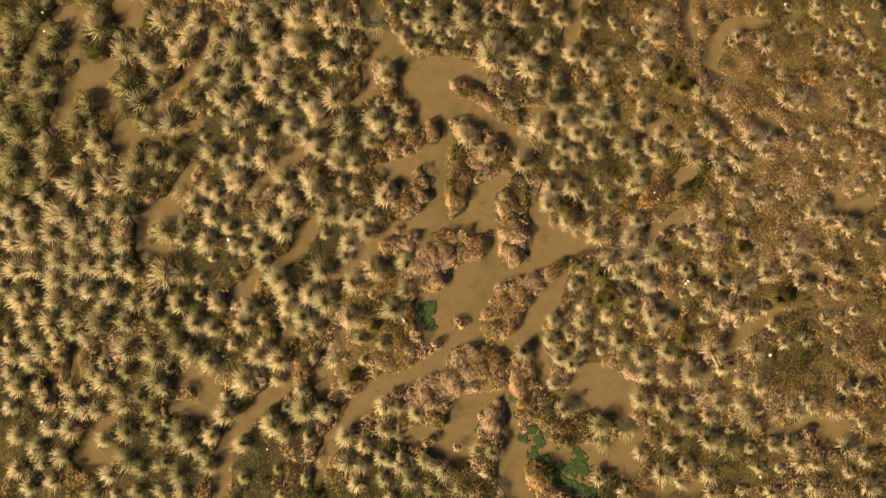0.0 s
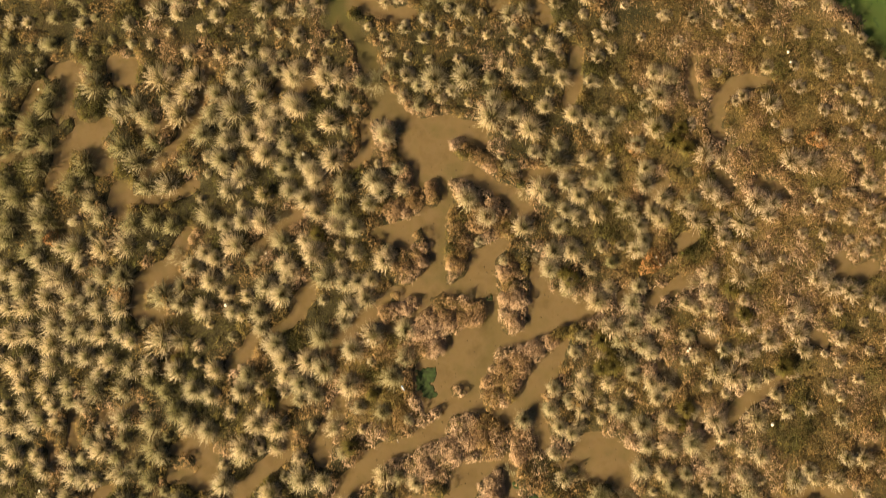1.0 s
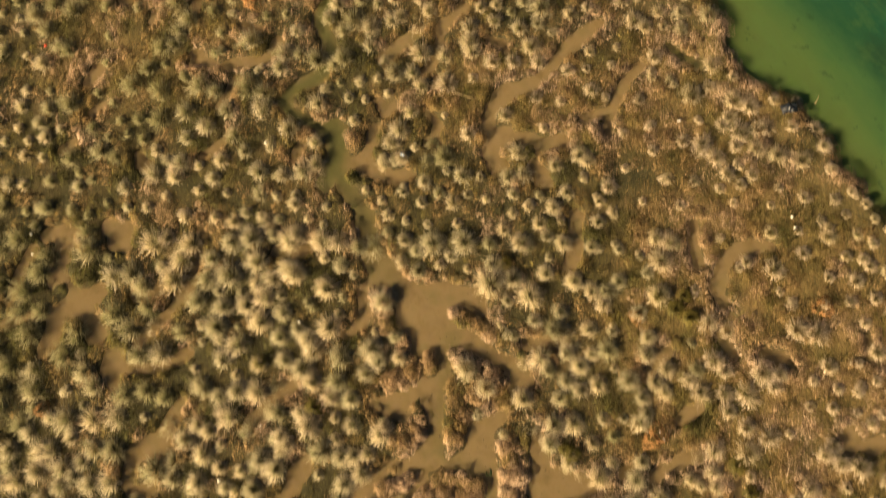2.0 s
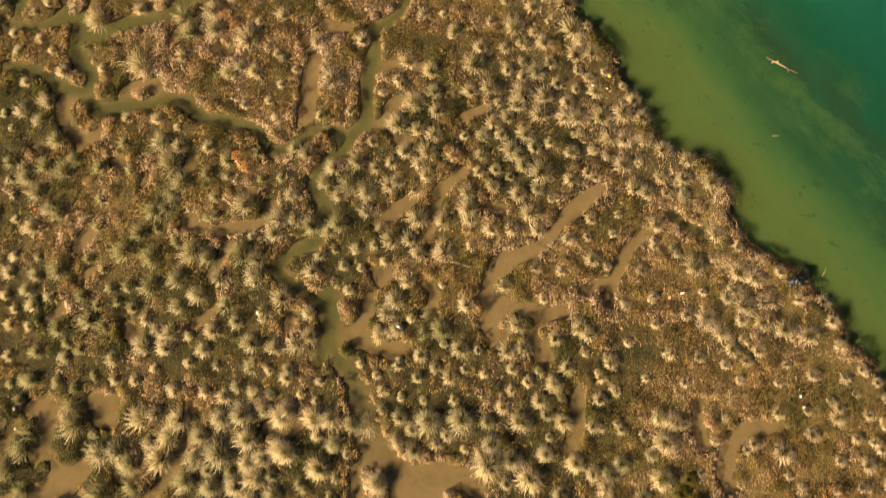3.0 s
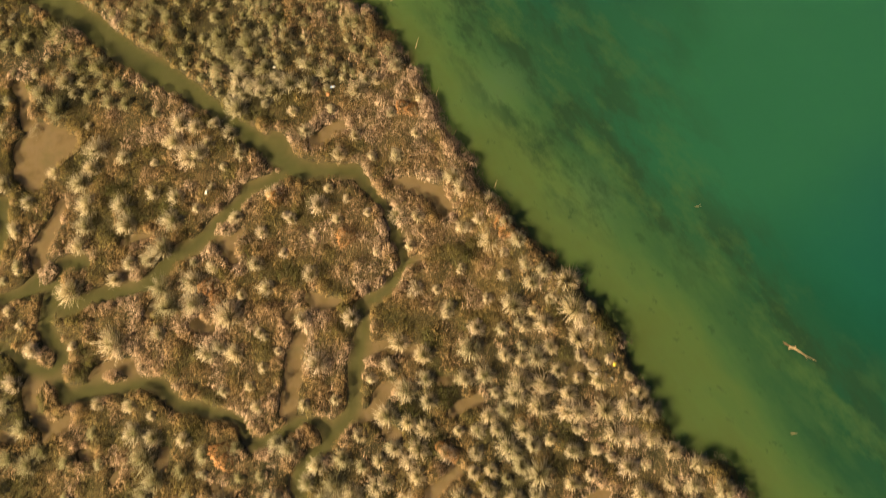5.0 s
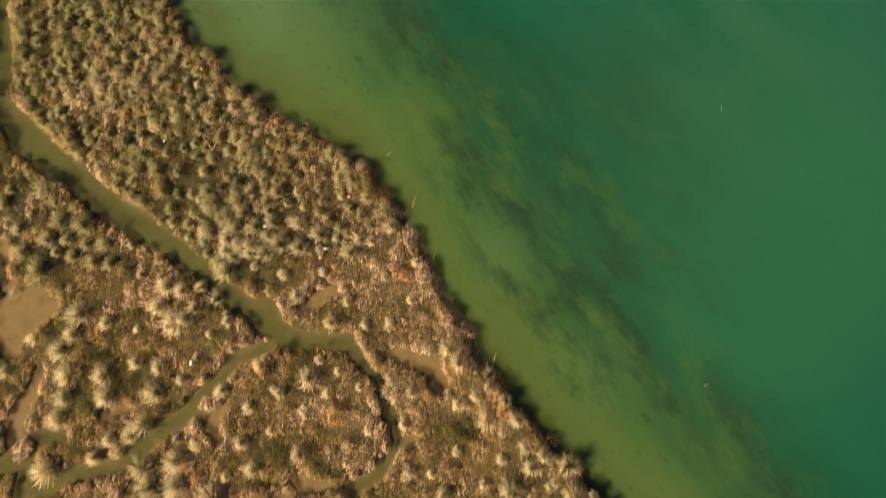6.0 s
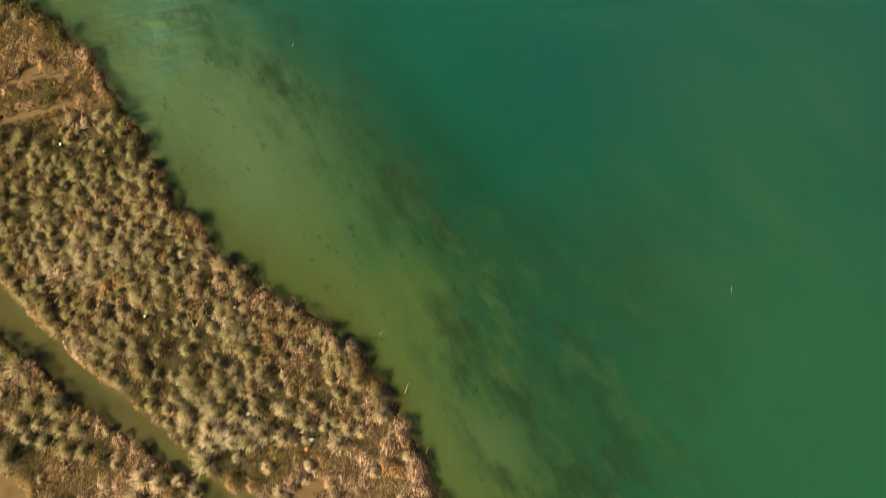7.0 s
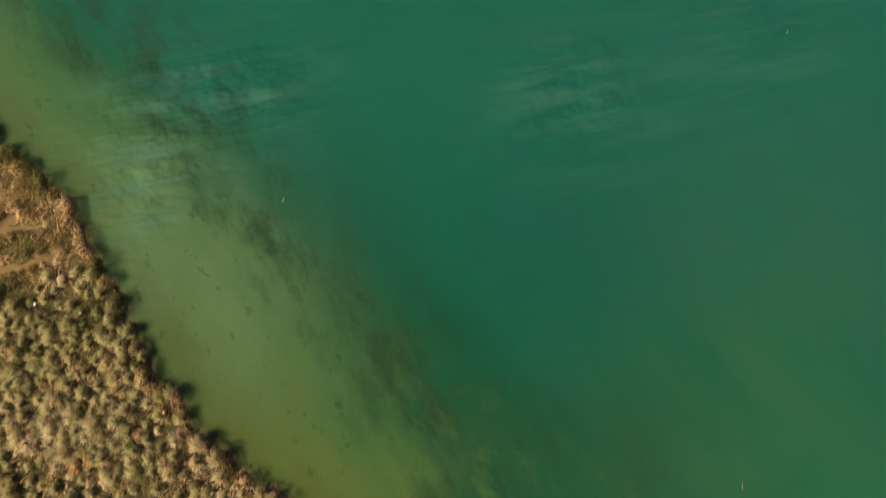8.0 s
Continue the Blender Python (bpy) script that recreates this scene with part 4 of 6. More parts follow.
tussocks((-8.6, 0.1, 0.44), (-8.2, 4.0, 0.56), (-7.4, 0.9, 0.55), (-7.3, 3.7, 0.56), (-7.3, 2.9, 0.39), (-7.0, 5.4, 0.34), (-6.9, 0.5, 0.39), (-6.3, 5.0, 0.39), (-6.2, 5.7, 0.56), (-6.1, 1.5, 0.61), (-5.6, 5.2, 0.45), (-5.1, 1.6, 0.44), (-4.8, 4.4, 0.34), (-4.7, 3.7, 0.39), (-4.1, 0.5, 0.49), (-4.1, 5.7, 0.56), (-3.4, 0.1, 0.38), (-2.6, 1.8, 0.50), (-2.6, 0.7, 0.44), (-2.1, 0.6, 0.33), (-1.9, 1.7, 0.33), (3.0, 2.0, 0.33), (3.5, 4.1, 0.45), (4.7, 4.6, 0.39), (4.9, 5.5, 0.39), (4.9, 2.6, 0.33), (5.1, 3.8, 0.39), (5.4, 1.6, 0.44), (5.7, 3.6, 0.39), (5.9, 3.9, 0.28))
tussocks((6.0, 1.7, 0.33), (6.1, 4.4, 0.33), (6.2, 5.4, 0.45), (6.3, 6.0, 0.34), (6.8, 0.9, 0.55), (6.9, 0.2, 0.33), (7.8, 4.5, 0.50), (8.0, 0.8, 0.49), (8.6, 2.0, 0.49), (8.8, 3.9, 0.50), (8.9, 3.0, 0.39), (9.1, 5.6, 0.45), (9.3, 5.0, 0.39), (9.5, 1.8, 0.44), (9.8, 4.1, 0.50), (9.8, 0.1, 0.33), (9.8, 5.4, 0.39), (9.8, 2.9, 0.50), (9.9, 1.3, 0.44), (10.5, 0.8, 0.44), (10.5, 1.8, 0.33), (10.8, 3.1, 0.55), (10.9, 4.6, 0.39), (11.3, 0.3, 0.49), (11.5, 1.2, 0.38), (11.6, 2.4, 0.44), (11.7, 4.1, 0.55), (12.0, 1.8, 0.33), (12.2, 3.4, 0.39), (12.8, 6.0, 0.61))
tussocks((13.1, 1.1, 0.54), (13.6, 5.7, 0.39), (13.6, 4.1, 0.55), (14.2, 6.0, 0.28), (14.3, 0.9, 0.27), (14.6, 5.1, 0.33), (14.9, 0.1, 0.43), (15.0, 4.5, 0.33), (15.2, 1.6, 0.49), (15.8, 2.0, 0.38), (16.0, 4.6, 0.33), (16.0, 1.6, 0.33), (16.9, 1.5, 0.43), (17.4, 4.1, 0.39), (17.5, 2.4, 0.38), (18.1, 2.4, 0.38), (-19.8, 10.8, 0.53), (-19.5, 9.1, 0.46), (-19.4, 7.8, 0.58), (-19.1, 10.5, 0.52), (-19.1, 9.7, 0.41), (-19.0, 6.6, 0.57), (-18.8, 9.1, 0.58), (-18.7, 11.7, 0.59), (-18.4, 6.7, 0.40), (-18.4, 7.9, 0.58), (-18.3, 11.2, 0.41), (-17.9, 9.6, 0.58), (-17.8, 10.5, 0.58), (-17.6, 7.4, 0.52))
tussocks((-17.5, 8.4, 0.52), (-17.4, 6.6, 0.51), (-17.2, 10.4, 0.58), (-16.7, 8.8, 0.46), (-16.7, 7.1, 0.40), (-16.6, 11.8, 0.70), (-16.6, 9.7, 0.58), (-16.6, 8.0, 0.58), (-16.2, 9.3, 0.40), (-15.9, 8.1, 0.46), (-15.8, 6.9, 0.51), (-15.5, 10.6, 0.52), (-15.5, 11.8, 0.58), (-15.4, 9.1, 0.58), (-15.2, 6.1, 0.40), (-15.1, 7.9, 0.52), (-14.7, 6.7, 0.51), (-14.5, 9.1, 0.58), (-14.5, 10.5, 0.64), (-14.4, 12.0, 0.59), (-14.4, 8.0, 0.46), (-13.8, 6.3, 0.46), (-13.8, 7.7, 0.40), (-13.3, 8.3, 0.34), (-13.1, 6.6, 0.46), (-12.8, 9.6, 0.69), (-12.6, 7.7, 0.69), (-12.0, 11.5, 0.47), (-11.8, 7.7, 0.51), (-11.8, 10.1, 0.52))
tussocks((-11.7, 9.2, 0.46), (-11.7, 6.3, 0.51), (-11.3, 11.0, 0.52), (-10.8, 9.0, 0.52), (-10.7, 11.5, 0.47), (-10.5, 10.3, 0.52), (-10.3, 11.3, 0.41), (-10.0, 6.3, 0.45), (-9.7, 9.8, 0.35), (-9.4, 11.9, 0.58), (-8.6, 6.1, 0.51), (-8.5, 11.3, 0.58), (-8.2, 8.8, 0.52), (-8.1, 8.2, 0.40), (-7.9, 10.1, 0.58), (-7.3, 7.5, 0.57), (-7.2, 9.7, 0.58), (-7.2, 11.1, 0.46), (-7.1, 6.7, 0.51), (-7.0, 10.5, 0.46), (-6.9, 6.1, 0.45), (-6.8, 10.8, 0.40), (-6.0, 6.7, 0.57), (-5.9, 11.5, 0.64), (-5.4, 7.8, 0.63), (-5.3, 10.4, 0.63), (-5.3, 6.4, 0.62), (-4.4, 10.2, 0.52), (-4.4, 8.5, 0.40), (-4.3, 9.0, 0.51))
tussocks((-4.0, 7.2, 0.57), (-3.8, 11.5, 0.40), (-3.7, 10.3, 0.46), (-3.5, 9.5, 0.52), (-3.2, 10.4, 0.40), (-3.0, 7.8, 0.57), (-2.7, 11.2, 0.52), (-2.4, 11.6, 0.35), (-2.2, 6.0, 0.56), (-1.7, 6.8, 0.45), (-1.6, 8.1, 0.51), (2.8, 11.2, 0.23), (4.0, 11.6, 0.52), (4.8, 10.7, 0.46), (5.0, 11.6, 0.52), (5.5, 9.9, 0.40), (5.8, 7.1, 0.34), (5.9, 11.7, 0.52), (6.1, 9.5, 0.28), (6.7, 10.8, 0.34), (7.0, 9.3, 0.57), (7.5, 8.2, 0.57), (7.9, 7.6, 0.45), (8.2, 6.6, 0.45), (8.4, 6.1, 0.34), (8.5, 8.3, 0.51), (8.5, 9.2, 0.51), (8.7, 7.4, 0.51), (8.8, 10.0, 0.40), (8.9, 11.6, 0.46))
tussocks((9.3, 7.1, 0.39), (9.5, 8.4, 0.51), (10.0, 6.2, 0.39), (10.8, 9.2, 0.34), (11.3, 9.0, 0.28), (11.3, 10.2, 0.40), (11.8, 9.6, 0.40), (11.9, 6.2, 0.50), (11.9, 8.9, 0.34), (12.0, 8.1, 0.39), (12.0, 10.6, 0.46), (12.4, 7.1, 0.34), (13.2, 7.0, 0.45), (13.4, 10.3, 0.63), (13.4, 11.4, 0.46), (13.5, 8.1, 0.39), (13.7, 7.1, 0.34), (14.3, 10.9, 0.51), (14.4, 7.6, 0.51), (15.3, 8.4, 0.34), (15.5, 6.1, 0.33), (15.8, 7.9, 0.50), (15.9, 7.1, 0.39), (15.9, 8.8, 0.45), (16.7, 10.3, 0.45), (17.1, 10.7, 0.40), (17.3, 10.1, 0.45), (17.6, 7.6, 0.39), (18.1, 9.8, 0.57), (-20.6, 17.7, 0.48))
tussocks((-20.1, 16.4, 0.60), (-20.0, 14.7, 0.65), (-19.9, 13.2, 0.71), (-19.7, 12.3, 0.59), (-19.5, 14.3, 0.59), (-19.2, 16.8, 0.48), (-19.1, 17.7, 0.66), (-18.8, 15.6, 0.72), (-18.4, 13.1, 0.65), (-18.4, 14.0, 0.53), (-18.3, 16.9, 0.54), (-18.1, 12.3, 0.47), (-17.1, 14.6, 0.65), (-16.6, 15.8, 0.60), (-16.1, 13.9, 0.53), (-15.6, 13.3, 0.53), (-14.8, 16.6, 0.66), (-14.2, 12.9, 0.59), (-14.2, 15.9, 0.60), (-13.6, 14.7, 0.59), (-13.3, 16.8, 0.54), (-13.2, 13.0, 0.53), (-13.1, 16.2, 0.42), (-12.7, 14.7, 0.59), (-12.3, 12.9, 0.47), (-11.7, 15.8, 0.53), (-11.1, 17.2, 0.54), (-10.6, 13.2, 0.53), (-10.1, 16.0, 0.65), (-9.9, 12.9, 0.47))
tussocks((-9.9, 16.9, 0.54), (-9.8, 14.4, 0.53), (-9.1, 13.1, 0.53), (-9.0, 15.1, 0.59), (-8.9, 16.9, 0.54), (-8.4, 18.0, 0.48), (-8.2, 16.2, 0.59), (-8.2, 14.2, 0.41), (-8.1, 13.1, 0.59), (-8.0, 17.3, 0.60), (-7.4, 13.5, 0.47), (-7.2, 12.1, 0.52), (-7.2, 15.5, 0.47), (-7.1, 16.6, 0.47), (-7.0, 14.5, 0.47), (-6.5, 16.0, 0.41), (-6.2, 14.1, 0.59), (-6.2, 12.0, 0.41), (-5.9, 15.5, 0.53), (-5.8, 14.9, 0.53), (-5.8, 13.5, 0.47), (-5.3, 17.7, 0.60), (-5.1, 16.0, 0.65), (-4.9, 12.8, 0.47), (-4.6, 13.5, 0.53), (-4.5, 14.5, 0.59), (-4.0, 12.7, 0.47), (-3.3, 13.9, 0.41), (-3.1, 15.0, 0.59), (-2.7, 14.5, 0.47))
tussocks((-2.6, 17.1, 0.59), (1.1, 13.9, 0.58), (2.1, 13.1, 0.52), (2.2, 17.9, 0.77), (3.6, 12.7, 0.52), (3.8, 14.3, 0.35), (4.0, 17.3, 0.65), (4.5, 14.5, 0.53), (4.8, 14.0, 0.41), (5.1, 15.8, 0.59), (5.3, 12.8, 0.40), (5.4, 16.6, 0.41), (5.6, 13.5, 0.41), (5.6, 14.7, 0.41), (5.9, 15.4, 0.53), (6.1, 13.2, 0.41), (6.3, 14.1, 0.47), (6.7, 15.8, 0.41), (6.8, 14.7, 0.35), (6.9, 13.4, 0.46), (6.9, 17.6, 0.41), (7.4, 17.0, 0.41), (7.5, 14.9, 0.58), (7.5, 17.6, 0.41), (8.1, 18.0, 0.41), (8.4, 13.6, 0.52), (8.9, 12.8, 0.40), (9.0, 16.7, 0.41), (9.1, 12.1, 0.35), (9.3, 14.8, 0.47))
tussocks((9.4, 15.5, 0.41), (9.5, 13.4, 0.46), (9.9, 17.4, 0.59), (10.0, 13.0, 0.40), (10.0, 14.1, 0.46), (11.0, 13.6, 0.40), (11.4, 14.0, 0.41), (11.5, 13.0, 0.52), (12.1, 16.1, 0.53), (12.2, 14.5, 0.52), (12.4, 13.0, 0.46), (12.6, 13.9, 0.41), (12.7, 12.1, 0.40), (12.9, 15.7, 0.47), (13.5, 12.9, 0.58), (14.2, 13.8, 0.63), (14.7, 13.3, 0.40), (15.0, 13.8, 0.40), (15.9, 15.8, 0.58), (16.8, 15.6, 0.58), (19.5, 14.8, 0.46), (20.2, 16.6, 0.41), (-20.4, 18.5, 0.42), (-20.4, 19.8, 0.67), (-19.6, 20.2, 0.67), (-18.6, 18.5, 0.60), (-18.3, 19.2, 0.54), (-16.5, 20.5, 0.43), (-16.2, 19.8, 0.67), (-15.1, 18.5, 0.60))
tussocks((-14.2, 18.5, 0.60), (-13.5, 18.0, 0.54), (-13.5, 23.3, 0.51), (-13.2, 20.0, 0.67), (-12.7, 20.3, 0.42), (-12.5, 23.1, 0.45), (-12.3, 18.2, 0.72), (-12.3, 23.9, 0.51), (-12.0, 19.2, 0.60), (-11.7, 19.9, 0.60), (-10.7, 23.2, 0.40), (-10.7, 18.3, 0.54), (-10.5, 19.2, 0.48), (-10.4, 24.0, 0.45), (-9.7, 20.0, 0.54), (-9.7, 18.4, 0.78), (-8.8, 20.0, 0.66), (-8.5, 23.4, 0.51), (-8.4, 19.0, 0.60), (-7.8, 18.3, 0.48), (-7.5, 23.1, 0.39), (-7.1, 18.6, 0.54), (-7.0, 20.0, 0.60), (-6.7, 18.5, 0.60), (-6.7, 20.3, 0.48), (-6.5, 23.4, 0.51), (-5.8, 23.8, 0.45), (-5.6, 23.1, 0.39), (-5.4, 20.0, 0.60), (-4.8, 20.0, 0.54))
tussocks((-3.8, 19.7, 0.42), (-3.0, 19.9, 0.60), (-1.0, 18.6, 0.42), (-0.4, 19.9, 0.66), (1.0, 23.1, 0.50), (1.1, 19.9, 0.66), (2.3, 18.9, 0.48), (2.9, 20.5, 0.36), (3.2, 23.1, 0.44), (3.3, 18.2, 0.53), (3.8, 19.7, 0.54), (3.8, 23.2, 0.39), (4.7, 18.4, 0.42), (5.3, 23.6, 0.39), (5.6, 19.9, 0.42), (6.1, 18.0, 0.47), (6.9, 23.8, 0.39), (9.8, 20.1, 0.42), (10.1, 19.0, 0.59), (10.5, 19.8, 0.48), (12.8, 23.9, 0.49), (13.2, 23.1, 0.38), (15.2, 18.6, 0.53), (16.9, 23.7, 0.54), (-19.3, 29.0, 0.53), (-18.9, 26.6, 0.41), (-18.7, 29.9, 0.42), (-18.1, 29.6, 0.48), (-17.8, 26.9, 0.58), (-17.5, 24.1, 0.52))
tussocks((-16.6, 25.7, 0.35), (-16.2, 24.4, 0.52), (-15.3, 24.2, 0.46), (-14.8, 27.7, 0.64), (-14.2, 28.6, 0.47), (-13.6, 29.7, 0.59), (-13.5, 27.6, 0.59), (-13.5, 25.9, 0.58), (-12.1, 26.4, 0.52), (-12.0, 25.1, 0.40), (-11.5, 27.9, 0.64), (-11.1, 25.6, 0.52), (-10.8, 27.4, 0.46), (-10.2, 26.4, 0.52), (-9.8, 25.3, 0.46), (-9.3, 24.5, 0.40), (-9.3, 30.0, 0.65), (-9.3, 27.6, 0.75), (-8.5, 27.4, 0.52), (-8.4, 26.6, 0.58), (-8.1, 24.8, 0.34), (-7.8, 28.7, 0.47), (-7.7, 29.4, 0.53), (-7.2, 25.6, 0.57), (-6.8, 29.4, 0.41), (-6.0, 29.2, 0.58), (-5.9, 24.8, 0.40), (-5.9, 26.8, 0.46), (-5.1, 28.8, 0.46), (-4.7, 29.2, 0.52))
tussocks((-3.4, 29.7, 0.41), (-2.7, 28.9, 0.41), (-2.2, 24.7, 0.45), (-2.1, 28.4, 0.52), (-1.9, 25.3, 0.51), (-1.4, 26.3, 0.40), (-1.3, 28.4, 0.40), (-0.9, 29.4, 0.58), (-0.8, 27.6, 0.40), (-0.3, 24.6, 0.39), (0.2, 29.3, 0.40), (0.2, 27.8, 0.57), (0.2, 24.3, 0.56), (1.3, 25.1, 0.39), (1.5, 29.9, 0.58), (1.6, 29.4, 0.46), (2.4, 28.9, 0.40), (3.4, 29.0, 0.40), (3.7, 24.3, 0.45), (4.3, 29.6, 0.52), (4.5, 27.0, 0.34), (4.7, 28.8, 0.40), (6.4, 24.1, 0.50), (11.4, 24.8, 0.33), (11.8, 27.0, 0.56), (12.1, 24.2, 0.38), (12.3, 24.5, 0.55), (12.7, 27.5, 0.34), (12.9, 28.5, 0.45), (13.2, 25.5, 0.33))
tussocks((13.6, 25.9, 0.39), (13.8, 26.8, 0.56), (13.8, 24.5, 0.33), (14.2, 25.0, 0.55), (14.5, 26.4, 0.50), (14.8, 24.3, 0.44), (15.1, 25.3, 0.50), (15.7, 24.0, 0.49), (15.7, 26.7, 0.28), (16.7, 26.6, 0.33), (17.5, 25.3, 0.38), (17.8, 24.3, 0.38), (-20.5, 34.9, 0.43), (-20.0, 31.7, 0.54), (-19.5, 35.5, 0.43), (-19.3, 30.7, 0.48), (-19.1, 32.2, 0.49), (-18.7, 33.5, 0.49), (-18.2, 31.8, 0.54), (-17.6, 32.5, 0.43), (-15.4, 34.7, 0.31), (-13.5, 33.3, 0.55), (-13.0, 30.0, 0.41), (-12.9, 32.2, 0.72), (-12.8, 30.7, 0.42), (-12.6, 30.3, 0.36), (-12.6, 33.1, 0.48), (-12.4, 31.3, 0.60), (-10.2, 32.4, 0.42), (-6.9, 32.9, 0.42))
tussocks((-6.4, 32.7, 0.54), (-5.4, 31.2, 0.41), (-5.0, 32.0, 0.47), (-4.7, 30.6, 0.41), (-4.2, 31.1, 0.59), (-4.0, 32.4, 0.47), (-3.4, 31.0, 0.53), (-3.4, 30.5, 0.41), (-2.4, 31.1, 0.47), (-2.3, 32.3, 0.36), (-1.9, 34.3, 0.60), (-1.9, 31.4, 0.41), (-1.6, 32.8, 0.42), (-1.1, 35.4, 0.60), (-1.1, 30.9, 0.47), (-1.0, 33.9, 0.42), (-0.7, 32.9, 0.53), (-0.6, 31.5, 0.41), (-0.2, 36.0, 0.42), (-0.1, 34.8, 0.42), (-0.1, 33.6, 0.48), (0.6, 32.6, 0.41), (1.3, 30.8, 0.47), (1.5, 35.9, 0.42), (2.0, 32.6, 0.35), (2.6, 34.2, 0.42), (3.5, 32.8, 0.59), (3.7, 30.6, 0.46), (3.9, 32.6, 0.41), (3.9, 35.1, 0.54))
tussocks((4.0, 35.8, 0.60), (4.1, 32.0, 0.41), (4.2, 33.7, 0.47), (4.9, 34.6, 0.60), (4.9, 31.7, 0.70), (5.1, 35.6, 0.54), (6.3, 34.5, 0.53), (6.3, 35.3, 0.42), (6.8, 34.5, 0.53), (7.7, 35.9, 0.48), (7.9, 34.5, 0.59), (8.1, 33.4, 0.53), (8.8, 32.0, 0.52), (8.9, 33.3, 0.47), (8.9, 34.7, 0.59), (9.5, 35.3, 0.42), (9.5, 30.9, 0.52), (9.7, 34.4, 0.41), (9.9, 30.6, 0.40), (9.9, 33.3, 0.41), (10.0, 34.7, 0.41), (10.6, 31.4, 0.35), (10.7, 32.8, 0.47), (11.8, 32.2, 0.41), (12.2, 32.8, 0.46), (12.8, 32.4, 0.35), (12.9, 31.1, 0.52), (-18.8, 37.3, 0.38), (-17.2, 40.0, 0.70), (-15.3, 40.7, 0.38))
tussocks((-15.0, 37.6, 0.75), (-14.6, 41.5, 0.38), (-13.7, 41.6, 0.45), (-12.8, 38.0, 0.37), (-12.8, 40.2, 0.63), (-12.5, 39.3, 0.63), (-11.5, 40.5, 0.63), (-11.3, 39.5, 0.63), (-10.4, 37.1, 0.49), (-9.8, 37.4, 0.37), (-9.5, 39.0, 0.75), (-9.2, 37.1, 0.49), (-9.1, 39.9, 0.25), (-8.6, 41.4, 0.38), (-7.9, 40.2, 0.44), (-5.9, 40.9, 0.44), (-5.4, 36.6, 0.61), (-3.9, 38.8, 0.43), (-1.6, 37.7, 0.49), (-0.3, 37.1, 0.49), (1.8, 37.4, 0.67), (2.1, 38.4, 0.43), (2.5, 36.1, 0.48), (3.8, 39.5, 0.61), (4.1, 36.8, 0.36), (4.7, 40.6, 0.43), (4.8, 37.0, 0.54), (5.1, 38.5, 0.49), (5.5, 37.5, 0.36), (6.3, 40.6, 0.62))
tussocks((6.5, 39.2, 0.73), (6.7, 37.9, 0.60), (7.1, 38.5, 0.43), (7.5, 37.9, 0.48), (-21.5, 45.6, 0.46), (-20.1, 44.7, 0.33), (-19.0, 46.3, 0.33), (-17.6, 45.6, 0.59), (-17.2, 42.3, 0.45), (-17.1, 46.4, 0.46), (-17.0, 43.5, 0.52), (-17.0, 47.3, 0.66), (-17.0, 44.6, 0.59), (-15.5, 47.0, 0.40), (-15.4, 44.5, 0.59), (-15.2, 43.5, 0.58), (-13.9, 45.1, 0.39), (-13.1, 42.2, 0.64), (-13.0, 47.9, 0.55), (-12.7, 43.6, 0.58), (-12.7, 44.9, 0.46), (-12.1, 47.0, 0.72), (-11.7, 47.3, 0.46), (-11.3, 47.8, 0.37), (-8.0, 45.1, 0.39), (-5.8, 44.5, 0.58), (-1.8, 44.1, 0.51), (-0.8, 43.9, 0.32), (0.8, 45.9, 0.51), (1.3, 45.3, 0.45))
tussocks((2.6, 44.8, 0.44), (2.7, 42.7, 0.63), (4.1, 42.6, 0.44), (-20.4, 48.7, 0.37), (-20.3, 50.7, 0.57), (-19.6, 53.9, 0.78), (-19.2, 49.7, 0.69), (-19.1, 51.3, 0.51), (-18.6, 52.2, 0.57), (-17.4, 52.0, 0.64), (-17.1, 51.1, 0.38), (-16.6, 50.2, 0.44), (-16.1, 51.1, 0.44), (-15.7, 50.2, 0.38), (-12.9, 48.9, 0.56), (-12.1, 48.6, 0.43), (-11.0, 51.7, 0.50), (-10.9, 53.5, 0.45), (-10.4, 48.4, 0.43), (-10.1, 49.7, 0.62), (-9.8, 52.0, 0.44), (-9.7, 53.4, 0.63), (-8.3, 50.7, 0.56), (-7.9, 52.3, 0.44), (-7.4, 51.1, 0.62), (-6.5, 50.9, 0.56), (-5.5, 51.7, 0.56), (-4.0, 50.7, 0.55), (-4.0, 48.3, 0.30), (-3.1, 52.2, 0.44))

# where rushes thin out: centre, reach east, reach north, share left
THIN = [(-12, 40, 11, 7.5, 0.22), (-1, 42, 4.5, 6, 0.12), (-17, 46, 8, 4, 0.25), (-1.5, 48.5, 3.5, 3.5, 0.12), (-21, 71, 6, 4.2, 0.0),
        (14, 15, 7, 9, 0.3), (14, 6, 8, 8, 0.5), (12, 27, 5, 4, 0.4), (0, 6, 5.5, 4.5, 0.3), (4, 27, 5, 3, 0.4), (-5, 49, 4, 2, 0.2), (-9, 22, 6, 4, 0.75), (-15, 30, 5, 4, 0.5)]


def rush_share(x, y):
    s = np.full(np.shape(x), 0.95)
    for cx, cy, rx, ry, share in THIN:
        d = np.hypot((x - cx) / rx, (y - cy) / ry)
        s = np.minimum(s, share + (0.95 - share) * np.clip((d - 0.75) / 0.5, 0, 1))
    return s


# soil dries out pale where the rushes leave room; elsewhere it keeps the painted shade
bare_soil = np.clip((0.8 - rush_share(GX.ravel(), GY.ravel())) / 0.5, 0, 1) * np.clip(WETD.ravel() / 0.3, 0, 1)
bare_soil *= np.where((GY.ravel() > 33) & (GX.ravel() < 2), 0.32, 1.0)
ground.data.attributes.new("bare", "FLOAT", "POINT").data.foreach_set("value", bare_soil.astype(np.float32))
